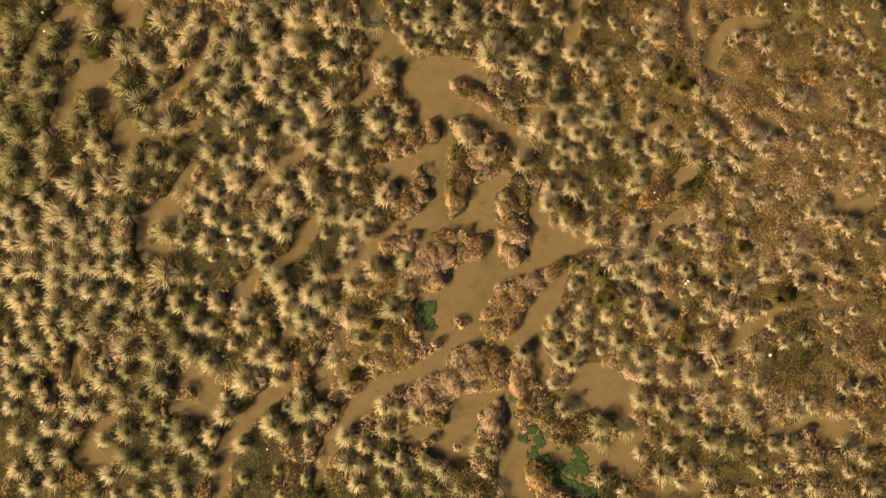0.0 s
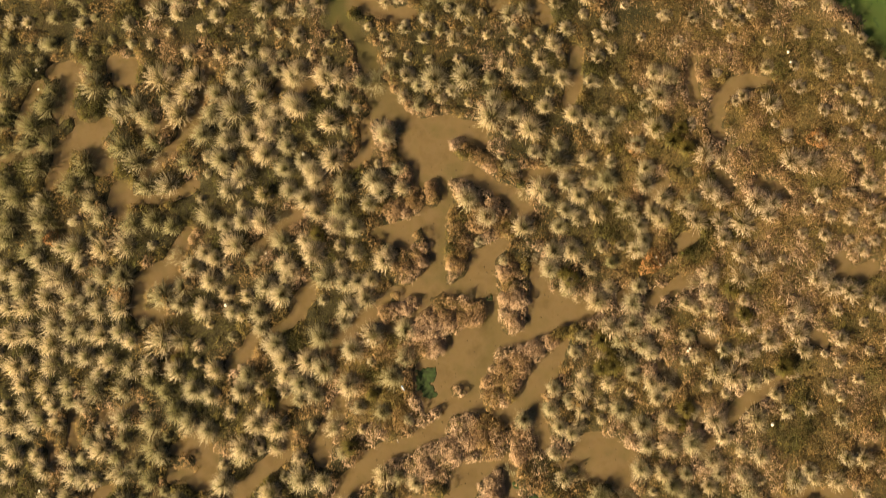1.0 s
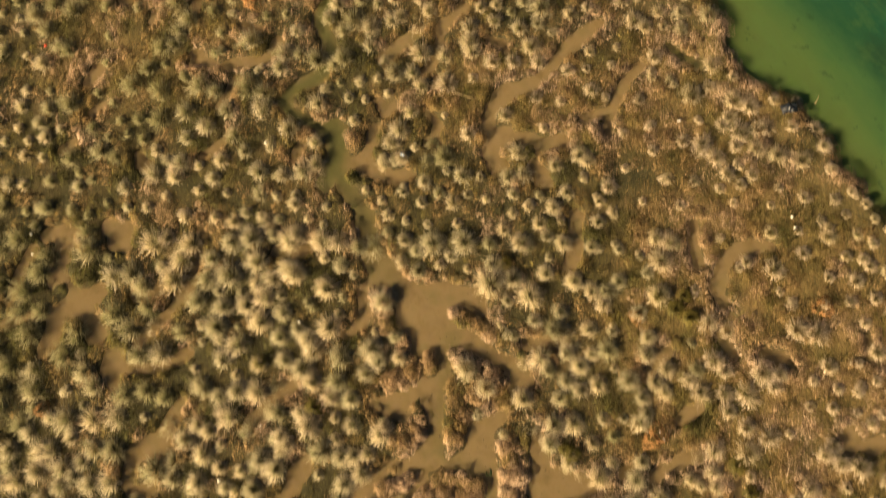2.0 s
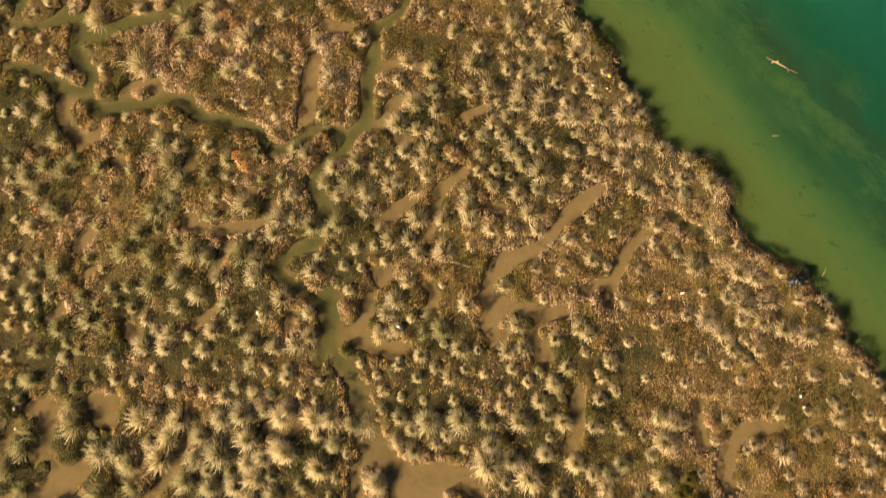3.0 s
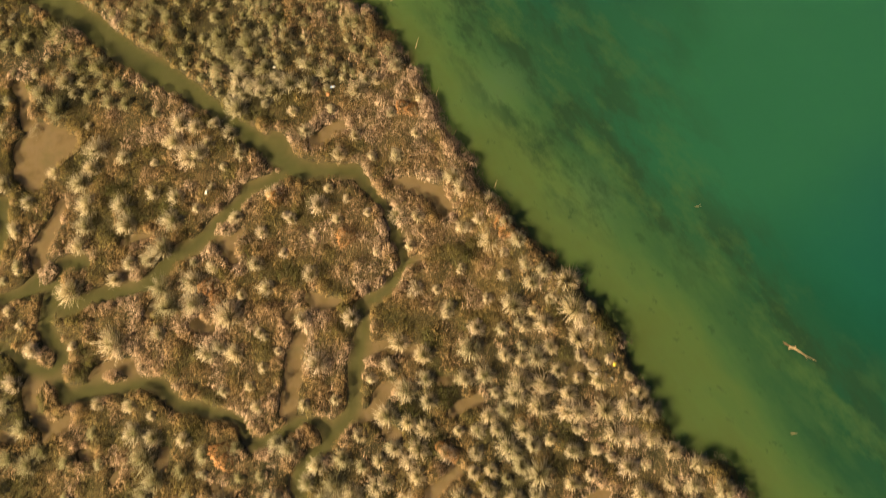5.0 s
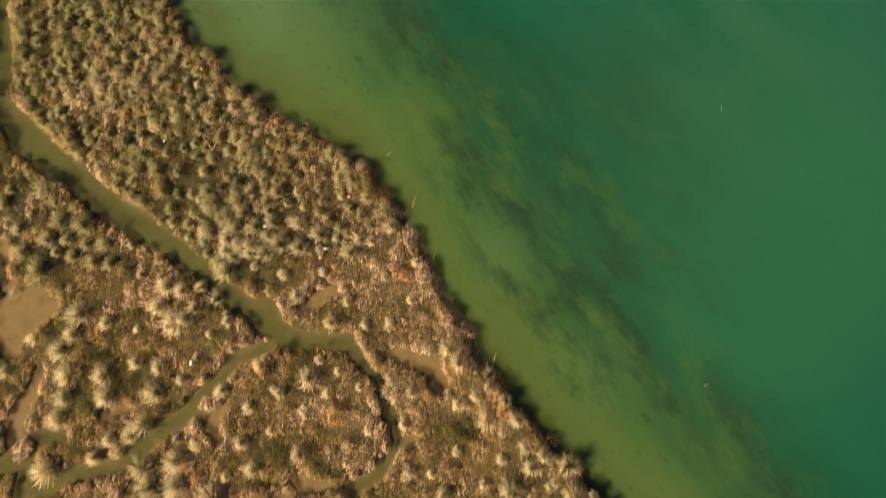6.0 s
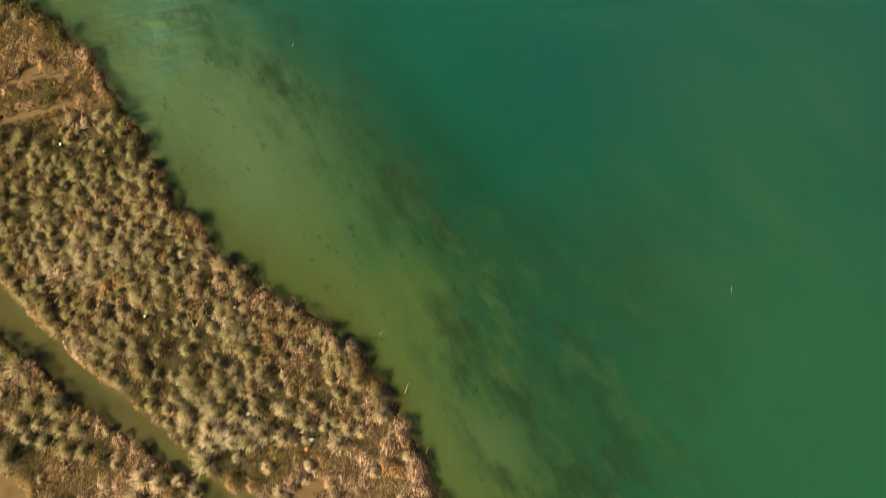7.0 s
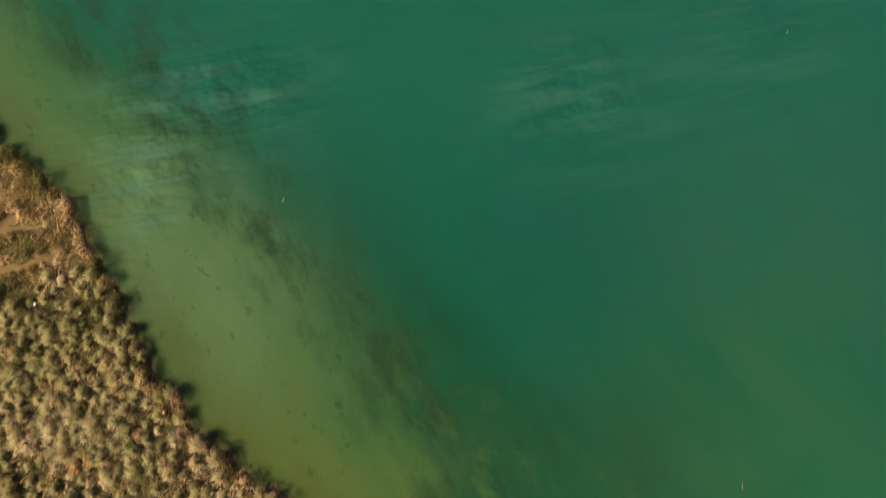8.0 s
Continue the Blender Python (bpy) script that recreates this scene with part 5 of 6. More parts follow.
rng = np.random.RandomState(11)


def sown(n):
    """Places over the marsh, which the bay cuts off slantwise."""
    y = rng.uniform(-4.5, 78, n)
    return np.stack([rng.uniform(-23.5 - np.clip(y - 20, 0, 60) * 0.085, 23.5), y], -1)


rushes = list(TUSSOCKS)
cells = {}
for i, (x, y, r) in enumerate(rushes):
    cells.setdefault((int(x // 1), int(y // 1)), []).append((x, y))
cand = sown(36000)
cb, cw, cz = lie(cand[:, 0], cand[:, 1])
keep = (cb < -0.3) & (cw > 0.3 - 0.5 * (rng.rand(len(cand)) > 0.9)) & (rush_share(cand[:, 0], cand[:, 1]) > 0.02) & (strokes_field(cand[:, 0], cand[:, 1], ISLES) > 0.1)
for x, y in cand[keep]:
    north = y > 50.5 and y > 47.5 - 0.55 * (x + 5)
    size = (0.28 + 0.34 * rng.rand()) if north else (0.26 + 0.26 * rng.rand())
    lumpy = 0.22 + 0.35 * vnoise(np.array([x]), np.array([y]), 5.0, 9)[0] + 0.85 * vnoise(np.array([x]), np.array([y]), 1.9, 10)[0]
    gap = lumpy * (0.35 + size) / math.sqrt(rush_share(x, y))
    gap = gap * 0.84 if north else max(0.72, 1.25 * gap)
    cx, cy = int(x // 1), int(y // 1)
    far = range(-int(gap) - 1, int(gap) + 2)
    if all((x - p) ** 2 + (y - q) ** 2 > gap * gap for a in far for b in far for p, q in cells.get((cx + a, cy + b), ())):
        cells.setdefault((cx, cy), []).append((x, y))
        rushes.append((x, y, size))
# many tussocks have grown against a neighbour
for x, y, size in rushes[len(TUSSOCKS):]:
    if rng.rand() < 0.3:
        a, d = rng.uniform(0, 6.28), size * rng.uniform(0.5, 0.85)
        rushes.append((x + d * math.cos(a), y + d * math.sin(a), size * rng.uniform(0.6, 0.95)))
rush_xy = np.array(rushes)
nb, nw, _ = lie(rush_xy[:, 0], rush_xy[:, 1])
rushes = [q for k, (q, b, w) in enumerate(zip(rushes, nb, nw)) if k < len(TUSSOCKS) and b < 0.15 or b < -0.2 and w > 0.12]
rush_xy = np.array(rushes)
rush_z = lie(rush_xy[:, 0], rush_xy[:, 1])[2]

# the tussocks round the large pool stand singly, the rest are one growth
single = np.nonzero((np.abs(rush_xy[:, 0]) < 11.5) & (rush_xy[:, 1] > 0.0) & (rush_xy[:, 1] < 20.5))[0][:300]
rest = np.setdiff1d(np.arange(len(rush_xy)), single)
RUSH_LABEL = "straw-tipped grey-green rush tussock on the brown marsh mud"
models = []
for i in range(14):
    foot = new("rush_tussock")
    tint = 0.12 + 0.72 * (i + 0.5) / 14
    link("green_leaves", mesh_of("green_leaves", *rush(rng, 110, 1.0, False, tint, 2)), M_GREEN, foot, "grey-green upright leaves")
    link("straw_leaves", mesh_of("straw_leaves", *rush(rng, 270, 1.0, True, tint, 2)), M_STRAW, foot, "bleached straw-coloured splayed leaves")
    models.append(tagged(foot, RUSH_LABEL, "rush", "rush tussocks round the pool"))
for j, i in enumerate(single):
    x, y, r = rush_xy[i]
    m = pose(x, y, rush_z[i], rng.uniform(-8, 8), rng.uniform(-8, 8), rng.uniform(0, 360)) @ Matrix.Scale(r, 4)
    if j < len(models):
        models[j].matrix_basis = m
    else:
        copy_thing(models[j % len(models)], m).scale = (r, r, r)

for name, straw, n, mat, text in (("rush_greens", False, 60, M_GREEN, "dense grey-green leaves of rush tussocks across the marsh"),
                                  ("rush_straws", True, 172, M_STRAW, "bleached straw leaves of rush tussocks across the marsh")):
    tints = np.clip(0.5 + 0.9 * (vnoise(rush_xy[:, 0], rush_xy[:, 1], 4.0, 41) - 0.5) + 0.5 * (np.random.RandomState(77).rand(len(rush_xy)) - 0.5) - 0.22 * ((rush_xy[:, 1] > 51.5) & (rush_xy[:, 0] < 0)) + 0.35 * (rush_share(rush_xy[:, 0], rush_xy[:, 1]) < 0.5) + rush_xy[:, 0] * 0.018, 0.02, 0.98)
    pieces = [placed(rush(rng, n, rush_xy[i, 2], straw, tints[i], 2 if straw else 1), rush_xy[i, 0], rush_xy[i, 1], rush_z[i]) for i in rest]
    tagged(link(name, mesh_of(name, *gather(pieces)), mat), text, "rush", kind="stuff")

# the marsh goes on beyond, thinner in leaf
edge = np.stack([rng.uniform(-40, 36, 26000), rng.uniform(-17, 96, 26000)], -1)
eb, ew, ez = lie(edge[:, 0], edge[:, 1])
seen = (edge[:, 0] > -24 - np.clip(edge[:, 1] - 20, 0, 60) * 0.085) & (edge[:, 0] < 23.5) & (edge[:, 1] > -4.5) & (edge[:, 1] < 78)
ok = np.nonzero((eb < -0.6) & (ew > 0.3) & ~seen)[0][:8500]
pieces = [placed(rush(rng, 22, rng.uniform(0.5, 0.85), True, rng.rand(), 1), edge[i, 0], edge[i, 1], ez[i]) for i in ok]
V, T, U, N = gather(pieces)
tagged(link("outer_rushes", mesh_of("outer_rushes", V, T, U, N), M_STRAW), "straw-coloured rushes on the outer marsh", "rush", kind="stuff")

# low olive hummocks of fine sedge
# dark feet again hold the shade between the leaves
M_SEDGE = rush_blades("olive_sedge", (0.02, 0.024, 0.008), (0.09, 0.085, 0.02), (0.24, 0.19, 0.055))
sedge = []
for i in range(4):
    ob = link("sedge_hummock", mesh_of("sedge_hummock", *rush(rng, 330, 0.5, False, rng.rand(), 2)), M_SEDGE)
    sedge.append(tagged(ob, "low olive-green hummock of fine sedge beside the rushes", "sedge", "sedge hummocks"))
HUMMOCKS = [(5.4, 10.5), (5.8, 10.3), (7.0, 7.6), (7.3, 7.0), (7.5, 6.5), (7.0, 6.3), (10.6, 16.8), (11.2, 16.4), (11.0, 17.4), (9.9, 17.1), (10.3, 3.9), (10.6, 4.6),
            (13.4, 8.7), (14.9, 6.4), (-7.6, 5.1), (-3.1, 5.2), (-5.6, 12.4), (-11.9, 6.9), (-8.1, 14.4), (3.0, 18.9), (-4.0, 2.9), (12.9, 9.9)]
for j, (x, y) in enumerate(HUMMOCKS):
    m = pose(x, y, lie(np.array([x]), np.array([y]))[2][0], 0, 0, 77 * j) @ Matrix.Scale(rng.uniform(0.8, 1.3), 4)
    if j < len(sedge):
        sedge[j].matrix_basis = m
    else:
        copy_thing(sedge[j % 4], m).scale = m.to_scale()

# low shrubs: everywhere on land that is left
cand = sown(24500)
fringe = sown(60000)
fw, fb = lie(fringe[:, 0], fringe[:, 1])[1], lie(fringe[:, 0], fringe[:, 1])[0]
fringe = fringe[((fw > -0.06) & (fw < 0.3) & (fb < -0.1)) | ((fb > -0.5) & (fb < -0.02) & (fw > 0))]
cand = np.concatenate([cand, fringe[:6500]])
# every island keeps its own shrubs
on_isles = []
for name in ISLES:
    pts = STROKES[name]
    for (ax, ay, ar), (bx, by, br) in zip(pts, pts[1:] if len(pts) > 1 else pts):
        for q in np.arange(0, 1, 0.2 / max(0.2, math.hypot(bx - ax, by - ay))):
            r = ar + q * (br - ar)
            on_isles.append((ax + q * (bx - ax) + rng.uniform(-0.75, 0.75) * r, ay + q * (by - ay) + rng.uniform(-0.75, 0.75) * r))
forced = len(on_isles)
cand = np.concatenate([np.array(on_isles), cand])
cb, cw, cz = lie(cand[:, 0], cand[:, 1])
near_rush = np.full(len(cand), False)
for k, (x, y) in enumerate(cand):
    cx, cy = int(x // 1), int(y // 1)
    near_rush[k] = any((x - p) ** 2 + (y - q) ** 2 < 0.14 for a in (-1, 0, 1) for b in (-1, 0, 1) for p, q in cells.get((cx + a, cy + b), ())) and not (x < 0 and y > 51.5)
mound = 0.22 * np.clip((vnoise(cand[:, 0], cand[:, 1], 1.0, 34) - 0.66) / 0.06, 0, 1) + 0.65 * vnoise(cand[:, 0], cand[:, 1], 0.75, 21) + 0.35 * vnoise(cand[:, 0], cand[:, 1], 0.4, 22)
keep = (cb < -0.02) & ((cw > 0.03) | ((strokes_field(cand[:, 0], cand[:, 1], ISLES) < 0.0) & (cw > -0.08))) & ~near_rush & ((mound > 0.44 - 0.07 * (rush_share(cand[:, 0], cand[:, 1]) < 0.6)) | (cw < 0.3))
keep[:forced] |= (cw[:forced] > -0.3) & (mound[:forced] > 0.0)
cand, cb, cw, cz, mound = cand[keep], cb[keep], cw[keep], cz[keep], mound[keep]


def shrub_tint(x, y):
    """Which shrub grows where: 0 olive, 0.5 red-brown, 1 bleached pink."""
    t = 0.69 - 0.32 * rush_share(x, y) + 0.58 * (vnoise(x, y, 2.6, 31) - 0.5) + 0.6 * (vnoise(x, y, 0.9, 32) - 0.5)
    t += 0.2 * np.clip(1 - lie(x, y)[1] / 0.8, 0, 1) + 0.36 * np.clip((vnoise(x, y, 0.7, 33) - 0.66) / 0.08, 0, 1) + 0.013 * np.minimum(x, 2)
    t -= 0.28 * np.exp(-((x - 11) / 4) ** 2 - ((y - 15) / 5) ** 2)
    t += 0.16 * ((x < 0) & (y > 51)) - 0.26 * np.clip((y - 64) / 3, 0, 1)
    t -= 0.42 * np.clip((vnoise(x, y, 1.0, 34) - 0.66) / 0.06, 0, 1)
    t += 0.06 * np.clip(1 - strokes_field(x, y, ISLES) / 0.4, 0, 1)
    t += 0.25 * np.exp(-((x - 11.5) / 3) ** 2 - ((y - 29.5) / 4) ** 2) + 0.1 * np.clip(1 + lie(x, y)[0] / 3, 0, 1)
    t += 0.13 * np.clip((-2 - x) / 4, 0, 1) * np.clip((y - 20) / 2, 0, 1) * np.clip((34 - y) / 2, 0, 1)
    t += 0.08 * np.exp(-((x + 1) / 6) ** 2 - ((y - 46) / 5) ** 2)
    return np.clip(t, 0.02, 0.95)


tint = shrub_tint(cand[:, 0], cand[:, 1])
core = np.nonzero((strokes_field(cand[:, 0], cand[:, 1], ISLES) < 0.0) & (cand[:, 1] < 19))[0]
core = np.concatenate([core[:150], rng.permutation(core[150:])])[:300]
others = np.setdiff1d(np.arange(len(cand)), core)
SHRUBS = (("olive saltwort shrub low on the marsh mud", 0.2), ("red-brown saltwort shrub low on the mud bank", 0.45),
          ("brown saltwort shrub low on the mud bank", 0.62), ("bleached pinkish saltwort shrub on the mud bank", 0.85))
kinds = []
for text, t0 in SHRUBS:
    for i in range(4):
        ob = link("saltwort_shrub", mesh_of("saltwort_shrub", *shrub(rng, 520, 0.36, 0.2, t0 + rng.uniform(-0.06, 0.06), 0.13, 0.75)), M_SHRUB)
        kinds.append(tagged(ob, text, "shrub", "low shrubs on the pool islands"))
spare, room = set(range(len(kinds))), -strokes_field(cand[:, 0], cand[:, 1], ISLES)
for i in core:
    which = min(range(4), key=lambda q: abs(SHRUBS[q][1] - tint[i] + 0.06)) * 4 + rng.randint(4)
    grown = min(0.95, max(0.4, (room[i] + 0.1) / 0.36)) * rng.uniform(0.85, 1.05)
    m = pose(cand[i, 0], cand[i, 1], cz[i] - 0.03, rng.uniform(-8, 8), rng.uniform(-8, 8), rng.uniform(0, 360)) @ Matrix.Scale(grown, 4)
    if which in spare:
        spare.discard(which)
        kinds[which].matrix_basis = m
    else:
        copy_thing(kinds[which], m).scale = (grown, grown, grown)
for w in spare:
    bpy.data.objects.remove(kinds[w])
pieces = []
for i in others:
    s = max(0.09, min(rng.uniform(0.2, 0.42), cw[i] + 0.06))
    lush = 0.16 if cand[i, 0] < 0 and cand[i, 1] > 51.5 else 0.0
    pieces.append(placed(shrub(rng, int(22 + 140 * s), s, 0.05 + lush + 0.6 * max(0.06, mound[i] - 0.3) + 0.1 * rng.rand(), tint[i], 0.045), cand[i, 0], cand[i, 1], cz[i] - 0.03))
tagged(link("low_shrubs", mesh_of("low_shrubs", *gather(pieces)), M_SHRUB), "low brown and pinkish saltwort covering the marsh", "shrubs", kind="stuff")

# a few shrubs have turned rust
RUSTY = [(9.2, 10.9), (9.5, 11.2), (-9.5, 32.5), (-9.2, 32.1), (-10.8, 40.3), (-10.3, 39.8), (1.0, 32.5), (0.6, 32.8), (-16.0, 58.2), (-15.5, 58.5), (-1.7, 49.8), (-1.2, 49.6), (3.2, 43.5),
         (3.5, 43.1), (-7.8, 44.9), (-17.8, 12.3), (17.2, 16.8), (-4.3, 42.8), (8.8, 16.4), (-13.4, 59.8)]
rust = []
for i in range(3):
    ob = link("saltwort_shrub", mesh_of("saltwort_shrub", *shrub(rng, 420, 0.36, 0.32, 0.6, 0.08, 0.9)), M_RUST)
    rust.append(tagged(ob, "rust-orange saltwort shrub among the rushes", "shrub", "rust-coloured shrubs"))
for j, (x, y) in enumerate(RUSTY):
    grown = rng.uniform(0.8, 1.25)
    m = pose(x, y, lie(np.array([x]), np.array([y]))[2][0], 0, 0, 70 * j) @ Matrix.Scale(grown, 4)
    if j < len(rust):
        rust[j].matrix_basis = m
    else:
        copy_thing(rust[j % 3], m).scale = (grown, grown, grown)

# fine strands of grass and dead stems between the shrubs
sp = sown(900000)
spb, spw, spz = lie(sp[:, 0], sp[:, 1])
ok = (spb < -0.1) & (spw > 0.02) & (rng.rand(len(sp)) < np.clip((0.85 - rush_share(sp[:, 0], sp[:, 1])) / 0.5, 0.4, 1))
sp, spz = sp[ok][:260000], spz[ok][:260000]
n = len(sp)
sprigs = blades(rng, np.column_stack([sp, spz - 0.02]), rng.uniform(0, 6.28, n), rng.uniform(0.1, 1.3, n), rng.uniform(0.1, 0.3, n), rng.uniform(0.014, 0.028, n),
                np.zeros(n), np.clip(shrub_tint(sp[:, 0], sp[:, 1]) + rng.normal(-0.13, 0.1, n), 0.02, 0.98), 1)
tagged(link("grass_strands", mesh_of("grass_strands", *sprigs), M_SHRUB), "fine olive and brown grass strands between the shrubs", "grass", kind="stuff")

# ---- what has washed up ----
M_WHITE = plain("white_plastic", (0.8, 0.79, 0.76), 0.4, 25, 0.06)
M_FOAM = plain("foam", (0.78, 0.76, 0.7), 0.85, 60, 0.1)
M_BLUE = plain("pale_blue_plastic", (0.28, 0.42, 0.68), 0.35, 25, 0.15)
M_YELLOW = plain("yellow_plastic", (0.75, 0.58, 0.08), 0.4, 25, 0.15)
M_RED = plain("red_plastic", (0.55, 0.06, 0.03), 0.4, 25, 0.15)
M_ORANGE = plain("orange_plastic", (0.48, 0.22, 0.1), 0.45, 25, 0.15)
M_NAVY = plain("dark_sheeting", (0.012, 0.016, 0.025), 0.45, 12, 0.5)
M_DRIFT = plain("bleached_wood", (0.36, 0.27, 0.16), 0.8, 14, 0.35)
M_BROWNWOOD = plain("wet_wood", (0.2, 0.11, 0.055), 0.7, 14, 0.35)
M_ALGAE = plain("green_algae", (0.022, 0.048, 0.012), 0.8, 7, 0.6)
M_CLOD = plain("dark_mud_clod", (0.1, 0.075, 0.036), 0.8, 10, 0.4)


def at_ground(x, y, lift=0.0):
    return float(max(lie(np.array([x]), np.array([y]))[2][0], 0.0)) + lift


def turned_form(profile, sides=12):
    """A lathe form about z from (radius, height) pairs, closed at both ends."""
    V, T = [], []
    for r, z in profile:
        V += [(r * math.cos(2 * math.pi * k / sides), r * math.sin(2 * math.pi * k / sides), z) for k in range(sides)]
    for i in range(len(profile) - 1):
        for k in range(sides):
            a, b = i * sides + k, i * sides + (k + 1) % sides
            T += [(a, b, b + sides), (a, b + sides, a + sides)]
    for ring, flip in ((0, True), (len(profile) - 1, False)):
        V.append((0, 0, profile[ring][1]))
        for k in range(sides):
            a, b = ring * sides + k, ring * sides + (k + 1) % sides
            T.append((b, a, len(V) - 1) if flip else (a, b, len(V) - 1))
    return np.array(V), np.array(T)


def bottle(x, y, turn, body_mat, cap_mat, label, size=1.0):
    """A plastic bottle that lies on its side in the plants."""
    b = link("plastic_bottle", mesh_of("plastic_bottle", *turned_form([(0.03, 0), (0.042, 0.01), (0.042, 0.06), (0.039, 0.08), (0.042, 0.1), (0.042, 0.17), (0.03, 0.205), (0.014, 0.225), (0.014, 0.24)]), smooth=True), body_mat)
    cap = link("cap", mesh_of("cap", *turned_form([(0.015, 0.236), (0.017, 0.24), (0.017, 0.256), (0.014, 0.26)]), smooth=True), cap_mat, b)
    band = link("paper_band", mesh_of("paper_band", *turned_form([(0.0435, 0.105), (0.0437, 0.11), (0.0437, 0.16), (0.0435, 0.165)]), smooth=True), M_WHITE, b)
    b.matrix_basis = pose(x, y, at_ground(x, y, 0.2), 82, 6, turn) @ Matrix.Scale(0.8 * size, 4)
    return tagged(b, label, "bottle")


def foam_lump(x, y, turn, size, label, mat=None, category="litter", flat=0.75, name="foam_float"):
    """A worn rounded lump, dented all over."""
    bm = bmesh.new()
    bmesh.ops.create_icosphere(bm, subdivisions=2, radius=size)
    for v in bm.verts:
        v.co *= 0.85 + 0.3 * noise.noise(v.co / size * 1.4 + Vector((x, y, 0)))
        v.co.z *= flat
    me = bpy.data.meshes.new(name)
    bm.to_mesh(me)
    bm.free()
    ob = link(name, me, mat or M_FOAM)
    ob.matrix_basis = pose(x, y, at_ground(x, y, 0.18), 0, 0, turn)
    return tagged(ob, label, category)


def crumpled(name, x, y, z, turn, wide, deep, high, mat, label, category, seed):
    """A sheet of plastic thrown down in folds, with thickness."""
    nu, nv = 15, 11
    u, v = np.meshgrid(np.linspace(-0.5, 0.5, nu), np.linspace(-0.5, 0.5, nv))
    px = wide * (u + 0.12 * (vnoise(u + 9, v + 5, 0.3, seed) - 0.5))
    py = deep * (v + 0.2 * (vnoise(u + 3, v + 8, 0.25, seed + 1) - 0.5))
    pz = high * (1 - 3.2 * (u * u + v * v)) + high * 1.1 * (vnoise(u + 7, v + 7, 0.17, seed + 2) - 0.5)
    top = np.stack([px, py, pz], -1).reshape(-1, 3)
    k = np.arange(nu * nv).reshape(nv, nu)
    q = np.stack([k[:-1, :-1], k[:-1, 1:], k[1:, 1:], k[1:, :-1]], -1).reshape(-1, 4)
    ob = link(name, mesh_of(name, top, q), mat)
    ob.modifiers.new("thick", "SOLIDIFY").thickness = 0.012
    ob.matrix_basis = pose(x, y, z, 0, 0, turn)
    return tagged(ob, label, category)


def limb(name, points, mat, parent=None, label="", sides=7, rough=0.15):
    """A tapered, knotty stick through (x, y, z, radius) points."""
    V, T = [], []
    pts = [Vector(p[:3]) for p in points]
    for i, p in enumerate(points):
        way = (pts[min(i + 1, len(pts) - 1)] - pts[max(i - 1, 0)]).normalized()
        side = way.cross(Vector((0.2, 0.1, 1))).normalized()
        up = side.cross(way)
        for k in range(sides):
            a = 2 * math.pi * k / sides
            r = p[3] * (1 + rough * math.sin(5 * i + 3 * k))
            V.append(pts[i] + side * r * math.cos(a) + up * r * math.sin(a))
    for i in range(len(points) - 1):
        for k in range(sides):
            a, b = i * sides + k, i * sides + (k + 1) % sides
            T += [(a, b, b + sides), (a, b + sides, a + sides)]
    for ring, flip in ((0, True), (len(points) - 1, False)):
        V.append(pts[ring])
        for k in range(sides):
            a, b = ring * sides + k, ring * sides + (k + 1) % sides
            T.append((b, a, len(V) - 1) if flip else (a, b, len(V) - 1))
    return link(name, mesh_of(name, np.array([tuple(v) for v in V]), T, smooth=True), mat, parent, label)


def algae_mat(points, seed):
    """A ragged mat of weed afloat on the shallow pan."""
    STROKES["mat"] = points
    xs, ys = [p[0] for p in points], [p[1] for p in points]
    step = 0.03
    ax, ay = np.arange(min(xs) - 0.8, max(xs) + 0.8, step), np.arange(min(ys) - 0.8, max(ys) + 0.8, step)
    X, Y = np.meshgrid(ax, ay)
    f = strokes_field(X, Y, ["mat"]) + 0.5 * (vnoise(X, Y, 0.35, seed) - 0.5) + 0.34 * (vnoise(X, Y, 0.11, seed + 1) - 0.5)
    # one connected mat: grow out from its thickest place
    grown = np.zeros(f.shape, bool)
    grown[np.unravel_index(np.argmin(f), f.shape)] = True
    for _ in range(400):
        wider = grown.copy()
        wider[1:] |= grown[:-1]
        wider[:-1] |= grown[1:]
        wider[:, 1:] |= grown[:, :-1]
        wider[:, :-1] |= grown[:, 1:]
        wider &= f < 0
        if (wider == grown).all():
            break
        grown = wider
    # without threads one point wide
    full = grown[:-1, :-1] & grown[1:, :-1] & grown[:-1, 1:] & grown[1:, 1:]
    ok = np.zeros(f.shape, bool)
    ok[:-1, :-1] |= full
    ok[1:, :-1] |= full
    ok[:-1, 1:] |= full
    ok[1:, 1:] |= full
    k = np.arange(X.size).reshape(X.shape)
    q = np.stack([k[:-1, :-1], k[:-1, 1:], k[1:, 1:], k[1:, :-1]], -1).reshape(-1, 4)
    q = q[ok.ravel()[q].all(1)]
    Z = 0.004 + 0.05 * np.clip(-f, 0, 0.4) * vnoise(X, Y, 0.09, seed + 2)
    keep_v, inv = np.unique(q, return_inverse=True)
    V = np.stack([X, Y, Z], -1).reshape(-1, 3)[keep_v]
    ob = link("algae_mat", mesh_of("algae_mat", V, inv.reshape(-1, 4), smooth=True), M_ALGAE)
    ob.modifiers.new("thick", "SOLIDIFY").thickness = 0.006
    del STROKES["mat"]
    return tagged(ob, "dark green algae mat floating on the muddy pan", "algae", "algae mats on the pans")


